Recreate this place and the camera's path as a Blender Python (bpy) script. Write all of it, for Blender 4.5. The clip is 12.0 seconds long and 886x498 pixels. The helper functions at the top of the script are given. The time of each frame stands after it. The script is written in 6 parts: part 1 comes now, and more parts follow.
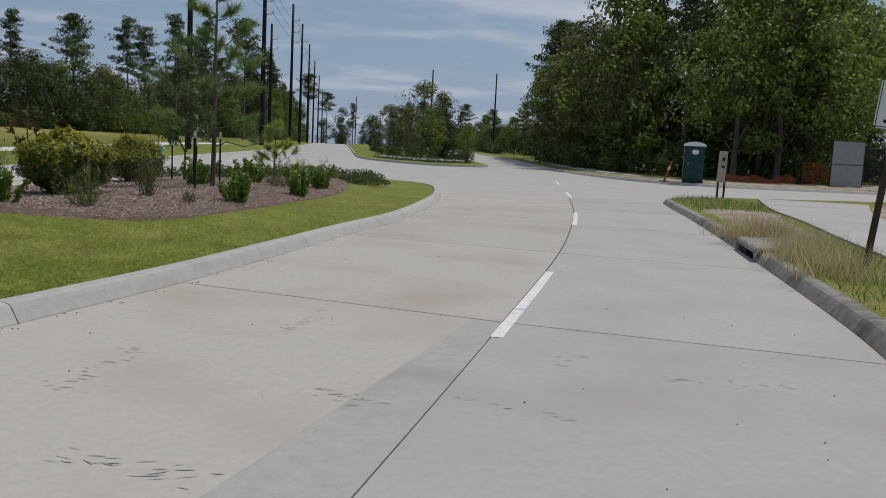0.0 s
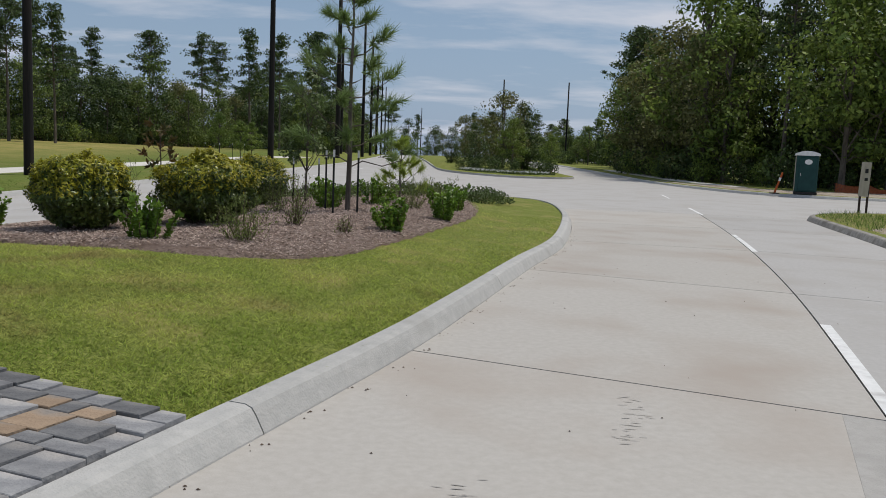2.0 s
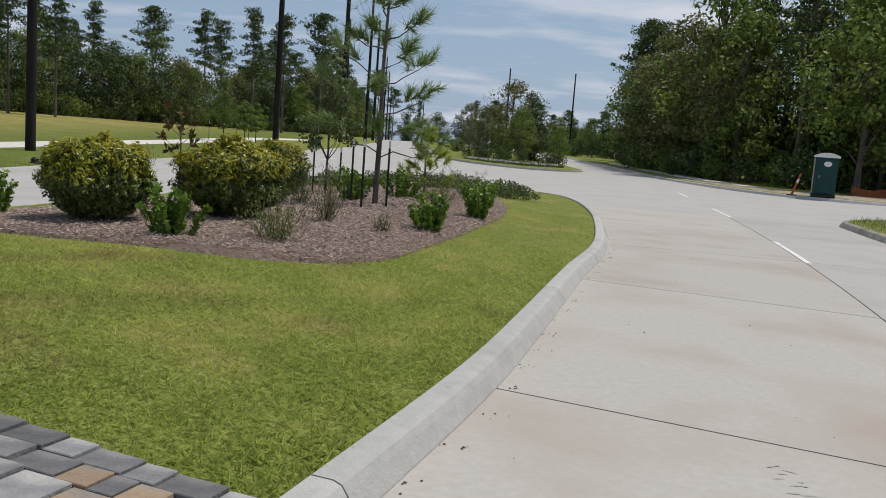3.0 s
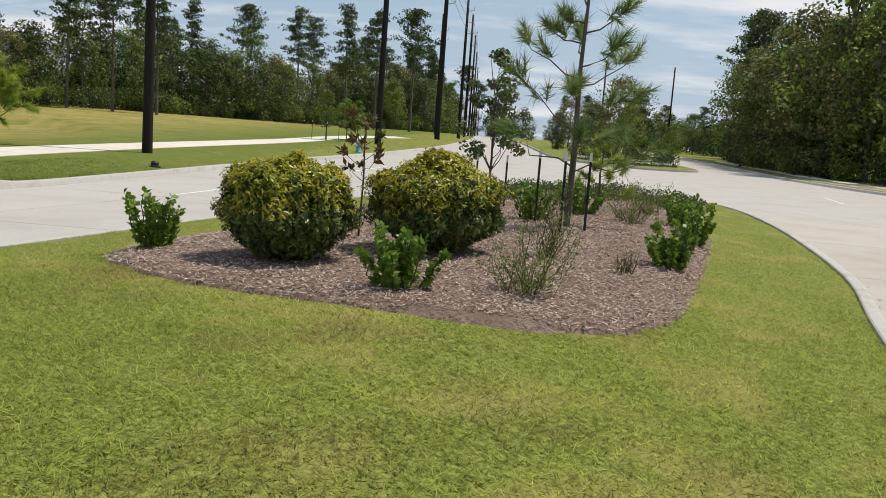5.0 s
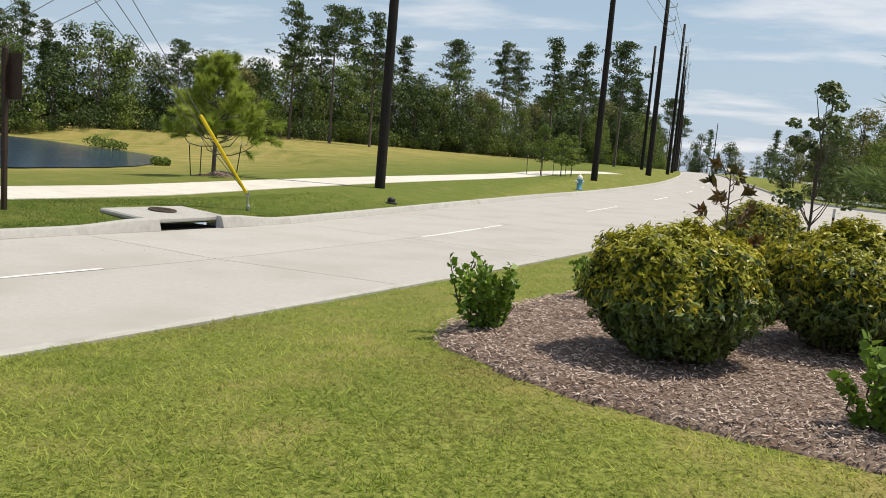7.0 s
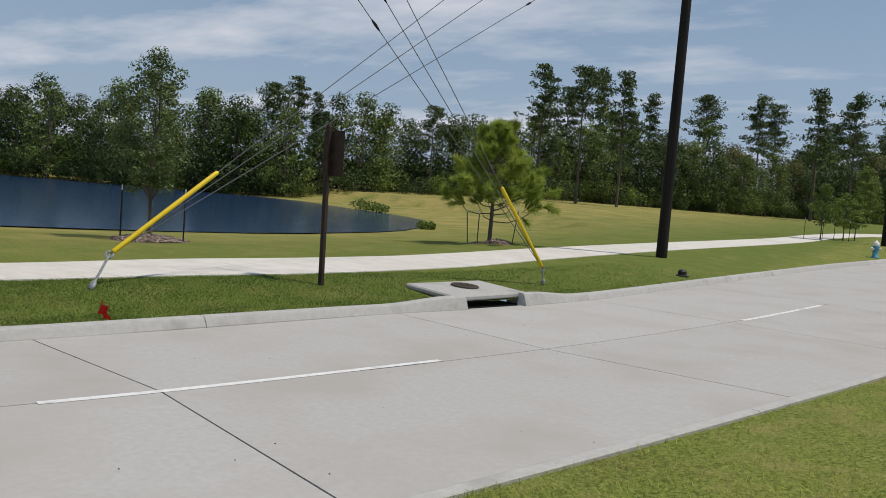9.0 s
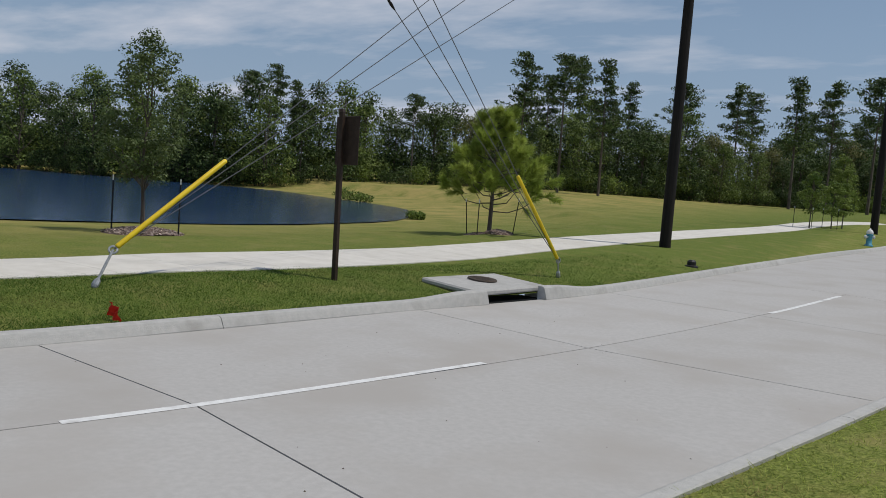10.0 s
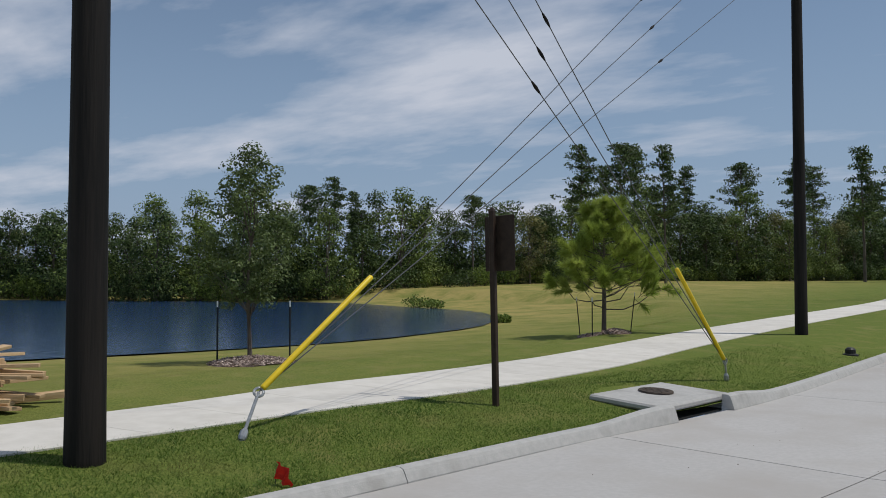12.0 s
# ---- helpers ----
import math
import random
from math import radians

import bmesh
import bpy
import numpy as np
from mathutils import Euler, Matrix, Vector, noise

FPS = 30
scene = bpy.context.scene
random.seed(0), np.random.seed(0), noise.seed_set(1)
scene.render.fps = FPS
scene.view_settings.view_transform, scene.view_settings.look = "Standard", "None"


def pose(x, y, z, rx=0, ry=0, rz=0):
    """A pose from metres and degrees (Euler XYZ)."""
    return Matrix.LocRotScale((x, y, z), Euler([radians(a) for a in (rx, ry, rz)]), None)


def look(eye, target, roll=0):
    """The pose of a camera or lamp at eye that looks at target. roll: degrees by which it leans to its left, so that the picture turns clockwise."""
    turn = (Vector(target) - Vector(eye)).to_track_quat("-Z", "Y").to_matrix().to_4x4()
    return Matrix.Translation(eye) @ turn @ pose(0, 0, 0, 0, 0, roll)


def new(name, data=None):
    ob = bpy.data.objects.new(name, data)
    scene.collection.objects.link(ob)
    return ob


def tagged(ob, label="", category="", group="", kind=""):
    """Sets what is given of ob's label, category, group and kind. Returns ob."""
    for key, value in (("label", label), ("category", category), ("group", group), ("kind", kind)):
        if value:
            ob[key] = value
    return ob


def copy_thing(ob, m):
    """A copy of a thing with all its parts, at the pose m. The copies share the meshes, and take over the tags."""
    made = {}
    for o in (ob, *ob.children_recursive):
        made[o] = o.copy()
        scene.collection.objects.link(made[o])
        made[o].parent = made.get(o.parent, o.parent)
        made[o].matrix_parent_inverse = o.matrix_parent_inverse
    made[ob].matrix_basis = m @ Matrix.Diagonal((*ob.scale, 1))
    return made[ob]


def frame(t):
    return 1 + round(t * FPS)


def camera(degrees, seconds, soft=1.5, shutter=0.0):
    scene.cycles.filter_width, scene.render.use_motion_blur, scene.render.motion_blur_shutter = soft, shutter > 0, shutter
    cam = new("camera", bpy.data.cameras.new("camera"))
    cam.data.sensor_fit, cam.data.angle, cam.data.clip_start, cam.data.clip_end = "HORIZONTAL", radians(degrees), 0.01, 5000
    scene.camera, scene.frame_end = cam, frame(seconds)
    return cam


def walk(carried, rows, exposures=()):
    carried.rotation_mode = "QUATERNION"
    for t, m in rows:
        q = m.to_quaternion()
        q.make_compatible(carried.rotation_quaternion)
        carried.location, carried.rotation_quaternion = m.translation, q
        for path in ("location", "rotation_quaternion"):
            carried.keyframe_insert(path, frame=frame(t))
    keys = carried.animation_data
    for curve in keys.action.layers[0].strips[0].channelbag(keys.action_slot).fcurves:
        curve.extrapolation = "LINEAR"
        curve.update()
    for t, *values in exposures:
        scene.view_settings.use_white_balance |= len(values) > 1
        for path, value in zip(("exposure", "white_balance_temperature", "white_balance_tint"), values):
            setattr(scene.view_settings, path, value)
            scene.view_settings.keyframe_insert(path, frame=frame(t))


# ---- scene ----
cam = camera(55.4, 12.0, soft=0.9)

PATH = [
    (0, (1.473, -8.321, 1.403), (1.728, -6.351, 1.17), 2.9),
    (0.5, (1.111, -7.839, 1.369), (1.615, -5.926, 1.072), 0.4),
    (1, (0.658, -7.345, 1.417), (1.158, -5.428, 1.144), 1.9),
    (1.5, (0.249, -6.868, 1.438), (0.575, -4.915, 1.153), 1.3),
    (2, (-0.115, -6.312, 1.473), (-0.005, -4.327, 1.257), 2.3),
    (2.5, (-0.398, -5.84, 1.509), (-0.29, -3.86, 1.248), 2.5),
    (3, (-0.704, -5.28, 1.540), (-0.583, -3.299, 1.294), 4.3),
    (3.5, (-1.126, -4.666, 1.537), (-1.074, -2.689, 1.239), 6.1),
    (5.5, (-2.872, -2.629, 1.68), (-3.002, -0.65, 1.425), 3.7),
    (6, (-3.331, -2.228, 1.683), (-3.566, -0.256, 1.442), 4.7),
    (6.5, (-3.801, -1.801, 1.683), (-4.161, 0.153, 1.454), 5.9),
    (7, (-4.284, -1.43, 1.715), (-4.797, 0.489, 1.483), 5.0),
    (8.8, (-6.028, -0.852, 1.925), (-6.985, 0.9, 1.79), 4.5),
    (9, (-6.306, -0.768, 1.895), (-7.332, 0.943, 1.752), 4.6),
    (9.5, (-6.915, -0.58, 1.859), (-8.016, 1.083, 1.707), 2.6),
    (10, (-7.454, -0.458, 1.818), (-8.426, 1.283, 1.655), 4.4),
    (10.5, (-8.025, -0.176, 1.755), (-8.901, 1.611, 1.555), 3.5),
    (11, (-8.604, 0.053, 1.745), (-9.308, 1.916, 1.566), 4.2),
    (11.5, (-9.397, 0.286, 1.811), (-10.252, 2.093, 1.764), 2.3),
    (12, (-10.099, 0.342, 1.826), (-11.178, 2.024, 1.897), -0.0),
]
walk(cam, [(t, look(eye, target, roll)) for t, eye, target, roll in PATH],
     [(0, -0.38, 6500, 10), (0.5, -0.24, 6500, 10), (1.5, -0.22, 6500, 10), (2.5, -0.14, 6550, 10), (3.5, 0.02, 6700, 10), (5.5, 0.34, 7200, 9), (7, 0.40, 7250, 9), (9, -0.13, 6650, 10), (9.5, -0.22, 6450, 10),
      (10.5, -0.40, 6400, 10), (11.5, -0.45, 6350, 10), (12, -0.3, 6350, 10)])

# ---- light and exposure ----
SUN_AZ, SUN_EL = radians(62), radians(64)      # azimuth from +y clockwise
world = bpy.data.worlds.new("sky")
scene.world = world
world.use_nodes = True


def build_sky():
    """Blue summer sky with thin streaks of cloud."""
    nt = world.node_tree
    nt.nodes.clear()
    out = nt.nodes.new("ShaderNodeOutputWorld")
    bg = nt.nodes.new("ShaderNodeBackground")
    sky = nt.nodes.new("ShaderNodeTexSky")
    sky.sky_type = "NISHITA"
    sky.sun_disc = False
    sky.sun_elevation, sky.sun_rotation = SUN_EL, SUN_AZ
    sky.air_density, sky.dust_density, sky.ozone_density = 1.15, 0.3, 1.6
    co = nt.nodes.new("ShaderNodeTexCoord")
    sep = nt.nodes.new("ShaderNodeSeparateXYZ")
    nt.links.new(co.outputs["Generated"], sep.inputs[0])
    add = nt.nodes.new("ShaderNodeMath")
    add.operation = "ADD"
    add.inputs[1].default_value = 0.12
    nt.links.new(sep.outputs["Z"], add.inputs[0])
    mx = nt.nodes.new("ShaderNodeMath")
    mx.operation = "MAXIMUM"
    mx.inputs[1].default_value = 0.03
    nt.links.new(add.outputs[0], mx.inputs[0])
    dv = nt.nodes.new("ShaderNodeVectorMath")
    dv.operation = "DIVIDE"
    cmb = nt.nodes.new("ShaderNodeCombineXYZ")
    for k in range(3):
        nt.links.new(mx.outputs[0], cmb.inputs[k])
    nt.links.new(co.outputs["Generated"], dv.inputs[0])
    nt.links.new(cmb.outputs[0], dv.inputs[1])
    mp = nt.nodes.new("ShaderNodeMapping")
    mp.inputs["Scale"].default_value = (0.5, 0.9, 0.0)
    mp.inputs["Rotation"].default_value = (0, 0, 0.6)
    nt.links.new(dv.outputs[0], mp.inputs[0])
    nz = nt.nodes.new("ShaderNodeTexNoise")
    nz.inputs["Scale"].default_value = 1.3
    nz.inputs["Detail"].default_value = 7
    nz.inputs["Roughness"].default_value = 0.56
    nt.links.new(mp.outputs[0], nz.inputs["Vector"])
    rp = nt.nodes.new("ShaderNodeValToRGB")
    rp.color_ramp.elements[0].position, rp.color_ramp.elements[1].position = 0.48, 0.66
    rp.color_ramp.elements[0].color = (0.05, 0.05, 0.05, 1)
    rp.color_ramp.elements[1].color = (0.95, 0.95, 0.95, 1)
    nt.links.new(nz.outputs["Fac"], rp.inputs[0])
    mix = nt.nodes.new("ShaderNodeMix")
    mix.data_type = "RGBA"
    nt.links.new(rp.outputs[0], mix.inputs["Factor"])
    hz = nt.nodes.new("ShaderNodeMapRange")
    hz.interpolation_type = "SMOOTHSTEP"
    hz.inputs[1].default_value, hz.inputs[2].default_value = -0.05, 0.36
    hz.inputs[3].default_value, hz.inputs[4].default_value = 0.85, 0.1
    nt.links.new(sep.outputs["Z"], hz.inputs[0])
    haze = nt.nodes.new("ShaderNodeMix")
    haze.data_type = "RGBA"
    nt.links.new(hz.outputs[0], haze.inputs["Factor"])
    nt.links.new(sky.outputs[0], haze.inputs["A"])
    haze.inputs["B"].default_value = (3.2, 4.6, 7.1, 1)
    nt.links.new(haze.outputs["Result"], mix.inputs["A"])
    mix.inputs["B"].default_value = (7.8, 8.2, 9.2, 1)
    nt.links.new(mix.outputs["Result"], bg.inputs["Color"])
    bg.inputs["Strength"].default_value = 0.085
    nt.links.new(bg.outputs[0], out.inputs["Surface"])


build_sky()
sun = new("sun", bpy.data.lights.new("sun", "SUN"))
sun.data.energy, sun.data.angle, sun.data.color = 3.2, radians(0.6), (1.0, 0.95, 0.87)
_d = Vector((math.sin(SUN_AZ) * math.cos(SUN_EL), math.cos(SUN_AZ) * math.cos(SUN_EL), math.sin(SUN_EL)))
sun.matrix_world = look(_d * 60, (0, 0, 0))


# ---- materials ----
def mat(name, c1, c2, scale=3.0, rough=0.85, bump=0.0, bump_scale=40.0, detail=6.0, c3=None, scale3=0.4, metal=0.0,
        vary=0.0, spec=0.3, trans=0.0, stretch=None, lo=0.35, hi=0.65, c3lo=0.5, c3hi=0.62, island=False):
    """A noise-mottled surface: two tones by fine noise, a third by broad noise, a bump and, if asked, a shift per object or per leaf."""
    m = bpy.data.materials.new(name)
    m.use_nodes = True
    nt = m.node_tree
    L = nt.links.new
    b = nt.nodes["Principled BSDF"]
    b.inputs["Roughness"].default_value = rough
    b.inputs["Metallic"].default_value = metal
    b.inputs["Specular IOR Level"].default_value = spec
    co = nt.nodes.new("ShaderNodeTexCoord")
    src = co.outputs["Object"]
    if stretch:
        mp = nt.nodes.new("ShaderNodeMapping")
        mp.inputs["Scale"].default_value = stretch
        L(src, mp.inputs[0])
        src = mp.outputs[0]
    n1 = nt.nodes.new("ShaderNodeTexNoise")
    n1.inputs["Scale"].default_value, n1.inputs["Detail"].default_value = scale, detail
    n1.inputs["Roughness"].default_value = 0.62
    L(src, n1.inputs["Vector"])
    r1 = nt.nodes.new("ShaderNodeValToRGB")
    r1.color_ramp.elements[0].position, r1.color_ramp.elements[1].position = lo, hi
    r1.color_ramp.elements[0].color, r1.color_ramp.elements[1].color = (*c1, 1), (*c2, 1)
    L(n1.outputs["Fac"], r1.inputs[0])
    col = r1.outputs[0]
    if c3:
        n3 = nt.nodes.new("ShaderNodeTexNoise")
        n3.inputs["Scale"].default_value, n3.inputs["Detail"].default_value = scale3, 5
        L(co.outputs["Object"], n3.inputs["Vector"])
        r3 = nt.nodes.new("ShaderNodeMapRange")
        r3.inputs[1].default_value, r3.inputs[2].default_value = c3lo, c3hi
        L(n3.outputs["Fac"], r3.inputs[0])
        mx = nt.nodes.new("ShaderNodeMix")
        mx.data_type = "RGBA"
        L(r3.outputs[0], mx.inputs["Factor"])
        L(col, mx.inputs["A"])
        mx.inputs["B"].default_value = (*c3, 1)
        col = mx.outputs["Result"]
    if vary:
        if island:
            g = nt.nodes.new("ShaderNodeNewGeometry")
            rnd = g.outputs["Random Per Island"]
        else:
            g = nt.nodes.new("ShaderNodeObjectInfo")
            rnd = g.outputs["Random"]
        r = nt.nodes.new("ShaderNodeMapRange")
        r.inputs[3].default_value, r.inputs[4].default_value = 1 - vary, 1 + vary
        L(rnd, r.inputs[0])
        h = nt.nodes.new("ShaderNodeHueSaturation")
        L(r.outputs[0], h.inputs["Value"])
        L(col, h.inputs["Color"])
        col = h.outputs[0]
    L(col, b.inputs["Base Color"])
    if bump:
        n2 = nt.nodes.new("ShaderNodeTexNoise")
        n2.inputs["Scale"].default_value, n2.inputs["Detail"].default_value = bump_scale, 4
        L(src, n2.inputs["Vector"])
        bp = nt.nodes.new("ShaderNodeBump")
        bp.inputs["Strength"].default_value, bp.inputs["Distance"].default_value = bump, 0.02
        L(n2.outputs["Fac"], bp.inputs["Height"])
        L(bp.outputs[0], b.inputs["Normal"])
    if trans:
        t = nt.nodes.new("ShaderNodeBsdfTranslucent")
        L(col, t.inputs["Color"])
        ms = nt.nodes.new("ShaderNodeMixShader")
        ms.inputs[0].default_value = trans
        L(b.outputs[0], ms.inputs[1])
        L(t.outputs[0], ms.inputs[2])
        L(ms.outputs[0], nt.nodes["Material Output"].inputs["Surface"])
    return m


M = {}
M["concrete"] = mat("concrete", (0.402, 0.389, 0.369), (0.446, 0.432, 0.411), 14, 0.9, 0.06, 90, detail=10, c3=(0.388, 0.366, 0.338), scale3=0.7, c3lo=0.46, c3hi=0.68, vary=0.06)
M["concrete_warm"] = mat("warm_concrete", (0.408, 0.384, 0.347), (0.452, 0.429, 0.392), 16, 0.9, 0.08, 90, detail=10, c3=(0.375, 0.330, 0.285), scale3=0.6, c3lo=0.47, c3hi=0.72, vary=0.04)
M["concrete_dark"] = mat("darker_concrete", (0.368, 0.353, 0.328), (0.415, 0.400, 0.374), 10, 0.9, 0.2, 70, detail=10, c3=(0.33, 0.32, 0.30), scale3=0.8)
M["joint"] = mat("joint_filler", (0.07, 0.065, 0.06), (0.14, 0.13, 0.12), 8, 0.95)
M["kerb_stained"] = mat("stained_kerb_concrete", (0.20, 0.185, 0.165), (0.33, 0.315, 0.285), 7, 0.95, 0.5, 45, detail=9, c3=(0.13, 0.115, 0.095), scale3=1.6, c3lo=0.5, c3hi=0.7, vary=0.1)
M["kerb"] = mat("kerb_concrete", (0.40, 0.395, 0.375), (0.47, 0.46, 0.435), 9, 0.9, 0.3, 60, detail=9, c3=(0.35, 0.34, 0.315), scale3=2.2, c3lo=0.55, c3hi=0.72, vary=0.05)
M["walk"] = mat("sidewalk_concrete", (0.58, 0.55, 0.49), (0.66, 0.63, 0.57), 2, 0.9, 0.1, 80, vary=0.05)
M["paint"] = mat("white_road_paint", (0.66, 0.66, 0.64), (0.78, 0.78, 0.76), 9, 0.7, 0.1, 120, c3=(0.5, 0.49, 0.47), scale3=3, c3lo=0.55, c3hi=0.7)
M["grass"] = mat("lawn", (0.085, 0.115, 0.018), (0.255, 0.280, 0.070), 26, 0.95, 1.0, 50, detail=8, lo=0.38, hi=0.62, c3=(0.30, 0.255, 0.095), scale3=1.3, c3lo=0.5, c3hi=0.76, spec=0.1)


def dry_lawn(m):
    """The field away from the road is drier and yellower."""
    nt = m.node_tree
    b = nt.nodes["Principled BSDF"]
    old = b.inputs["Base Color"].links[0].from_socket
    co = nt.nodes.new("ShaderNodeTexCoord")
    sp = nt.nodes.new("ShaderNodeSeparateXYZ")
    nz = nt.nodes.new("ShaderNodeTexNoise")
    nz.inputs["Scale"].default_value = 0.35
    nz.inputs["Detail"].default_value = 9
    nz.inputs["Roughness"].default_value = 0.72
    nt.links.new(co.outputs["Object"], sp.inputs[0])
    nt.links.new(co.outputs["Object"], nz.inputs["Vector"])
    mr = nt.nodes.new("ShaderNodeMapRange")
    mr.inputs[1].default_value, mr.inputs[2].default_value = -17.5, -33
    nt.links.new(sp.outputs["X"], mr.inputs[0])
    mu = nt.nodes.new("ShaderNodeMath")
    mu.operation = "MULTIPLY"
    m2 = nt.nodes.new("ShaderNodeMapRange")
    m2.inputs[1].default_value, m2.inputs[2].default_value = 0.38, 0.6
    m2.inputs[3].default_value, m2.inputs[4].default_value = 0.2, 0.95
    nt.links.new(nz.outputs["Fac"], m2.inputs[0])
    nt.links.new(mr.outputs[0], mu.inputs[0])
    nt.links.new(m2.outputs[0], mu.inputs[1])
    mx = nt.nodes.new("ShaderNodeMix")
    mx.data_type = "RGBA"
    nt.links.new(mu.outputs[0], mx.inputs["Factor"])
    gv = nt.nodes.new("ShaderNodeMapRange")
    gv.inputs[1].default_value, gv.inputs[2].default_value = -11, -12.2
    gv.inputs[3].default_value, gv.inputs[4].default_value = 0.0, 0.5
    nt.links.new(sp.outputs["X"], gv.inputs[0])
    green = nt.nodes.new("ShaderNodeMix")
    green.data_type = "RGBA"
    nt.links.new(gv.outputs[0], green.inputs["Factor"])
    nt.links.new(old, green.inputs["A"])
    green.inputs["B"].default_value = (0.088, 0.132, 0.024, 1)
    nt.links.new(green.outputs["Result"], mx.inputs["A"])
    mx.inputs["B"].default_value = (0.35, 0.285, 0.10, 1)
    nt.links.new(mx.outputs["Result"], b.inputs["Base Color"])


dry_lawn(M["grass"])
M["dirt"] = mat("bare_dirt", (0.27, 0.22, 0.17), (0.42, 0.36, 0.285), 4, 0.95, 0.9, 14, c3=(0.22, 0.175, 0.13), scale3=0.7)
M["mulch"] = mat("mulch", (0.075, 0.050, 0.040), (0.28, 0.21, 0.17), 32, 0.95, 0.9, 45, c3=(0.16, 0.11, 0.085), scale3=2.0)
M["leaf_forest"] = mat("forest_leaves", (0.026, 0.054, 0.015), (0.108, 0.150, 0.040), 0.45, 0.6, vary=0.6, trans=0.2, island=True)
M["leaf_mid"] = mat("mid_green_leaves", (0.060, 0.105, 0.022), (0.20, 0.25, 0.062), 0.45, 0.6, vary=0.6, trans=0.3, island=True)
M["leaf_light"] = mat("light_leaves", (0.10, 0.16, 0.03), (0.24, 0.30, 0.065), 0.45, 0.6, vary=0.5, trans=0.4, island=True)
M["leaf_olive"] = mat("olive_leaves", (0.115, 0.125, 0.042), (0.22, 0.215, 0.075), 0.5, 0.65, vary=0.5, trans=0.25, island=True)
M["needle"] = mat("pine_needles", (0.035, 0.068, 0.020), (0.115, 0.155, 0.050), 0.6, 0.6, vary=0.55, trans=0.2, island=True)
M["needle_light"] = mat("young_pine_needles", (0.26, 0.35, 0.055), (0.44, 0.50, 0.11), 0.8, 0.55, vary=0.3, trans=0.5, island=True)
M["bark"] = mat("bark", (0.075, 0.060, 0.048), (0.16, 0.135, 0.11), 6, 0.95, 0.8, 22, stretch=(1, 1, 0.25))
M["pole"] = mat("creosoted_wood", (0.006, 0.0055, 0.005), (0.020, 0.016, 0.013), 8, 0.75, 0.5, 30, stretch=(1, 1, 0.06), spec=0.25)
M["water"] = mat("pond_water", (0.016, 0.046, 0.115), (0.022, 0.056, 0.135), 0.1, 0.12, 1.0, 2.2, spec=0.4, stretch=(1, 1.8, 1))


# ---- mesh helpers ----
def link(name, verts, faces, material, parent=None, label="", smooth=False):
    me = bpy.data.meshes.new(name)
    me.from_pydata([tuple(v) for v in verts], [], [tuple(p) for p in faces])
    me.materials.append(material)
    if smooth:
        me.polygons.foreach_set("use_smooth", [True] * len(me.polygons))
    ob = new(name, me)
    if parent:
        ob.parent = parent
    if label:
        tagged(ob, label)
    return ob


def part(name, bm, material, parent=None, label="", smooth=False):
    """Links a bmesh as one mesh object under a thing."""
    me = bpy.data.meshes.new(name)
    bm.to_mesh(me)
    bm.free()
    me.materials.append(material)
    if smooth:
        me.polygons.foreach_set("use_smooth", [True] * len(me.polygons))
    ob = new(name, me)
    if parent:
        ob.parent = parent
    if label:
        tagged(ob, label)
    return ob


def tube(bm, pts, radii, n=8, cap=True):
    """A tube through points with a radius at each."""
    rings = []
    pts = [Vector(p) for p in pts]
    for i, p in enumerate(pts):
        d = (pts[min(i + 1, len(pts) - 1)] - pts[max(i - 1, 0)]).normalized()
        a = d.orthogonal().normalized() if abs(d.z) < 0.99 else Vector((1, 0, 0))
        b = d.cross(a).normalized()
        a = b.cross(d).normalized()
        rings.append([bm.verts.new(p + (a * math.cos(2 * math.pi * k / n) + b * math.sin(2 * math.pi * k / n)) * radii[i]) for k in range(n)])
    for r0, r1 in zip(rings, rings[1:]):
        for k in range(n):
            bm.faces.new((r0[k], r0[(k + 1) % n], r1[(k + 1) % n], r1[k]))
    if cap:
        bm.faces.new(rings[0][::-1])
        bm.faces.new(rings[-1])


def box(bm, sx, sy, sz, m=None, bevel=0.0):
    """A box of that size round the origin of m, with bevelled edges."""
    g = bmesh.ops.create_cube(bm, size=1.0, matrix=(m or Matrix()) @ Matrix.Diagonal((sx, sy, sz, 1)))
    if bevel:
        edges = list({e for v in g["verts"] for e in v.link_edges})
        bmesh.ops.bevel(bm, geom=edges, offset=bevel, segments=1, affect="EDGES")


def curve_at(pts, n):
    """n points along a smooth curve through pts, evenly spaced."""
    P = np.array(pts, float)
    Q = np.vstack([2 * P[0] - P[1], P, 2 * P[-1] - P[-2]])
    out = []
    for i in range(1, len(Q) - 2):
        p0, p1, p2, p3 = Q[i - 1], Q[i], Q[i + 1], Q[i + 2]
        for t in np.linspace(0, 1, 16, endpoint=False):
            out.append(0.5 * (2 * p1 + (p2 - p0) * t + (2 * p0 - 5 * p1 + 4 * p2 - p3) * t * t + (3 * p1 - p0 - 3 * p2 + p3) * t ** 3))
    out.append(P[-1])
    out = np.array(out)
    s = np.r_[0, np.cumsum(np.linalg.norm(np.diff(out, axis=0), axis=1))]
    u = np.linspace(0, s[-1], n)
    return np.stack([np.interp(u, s, out[:, k]) for k in range(out.shape[1])], 1)


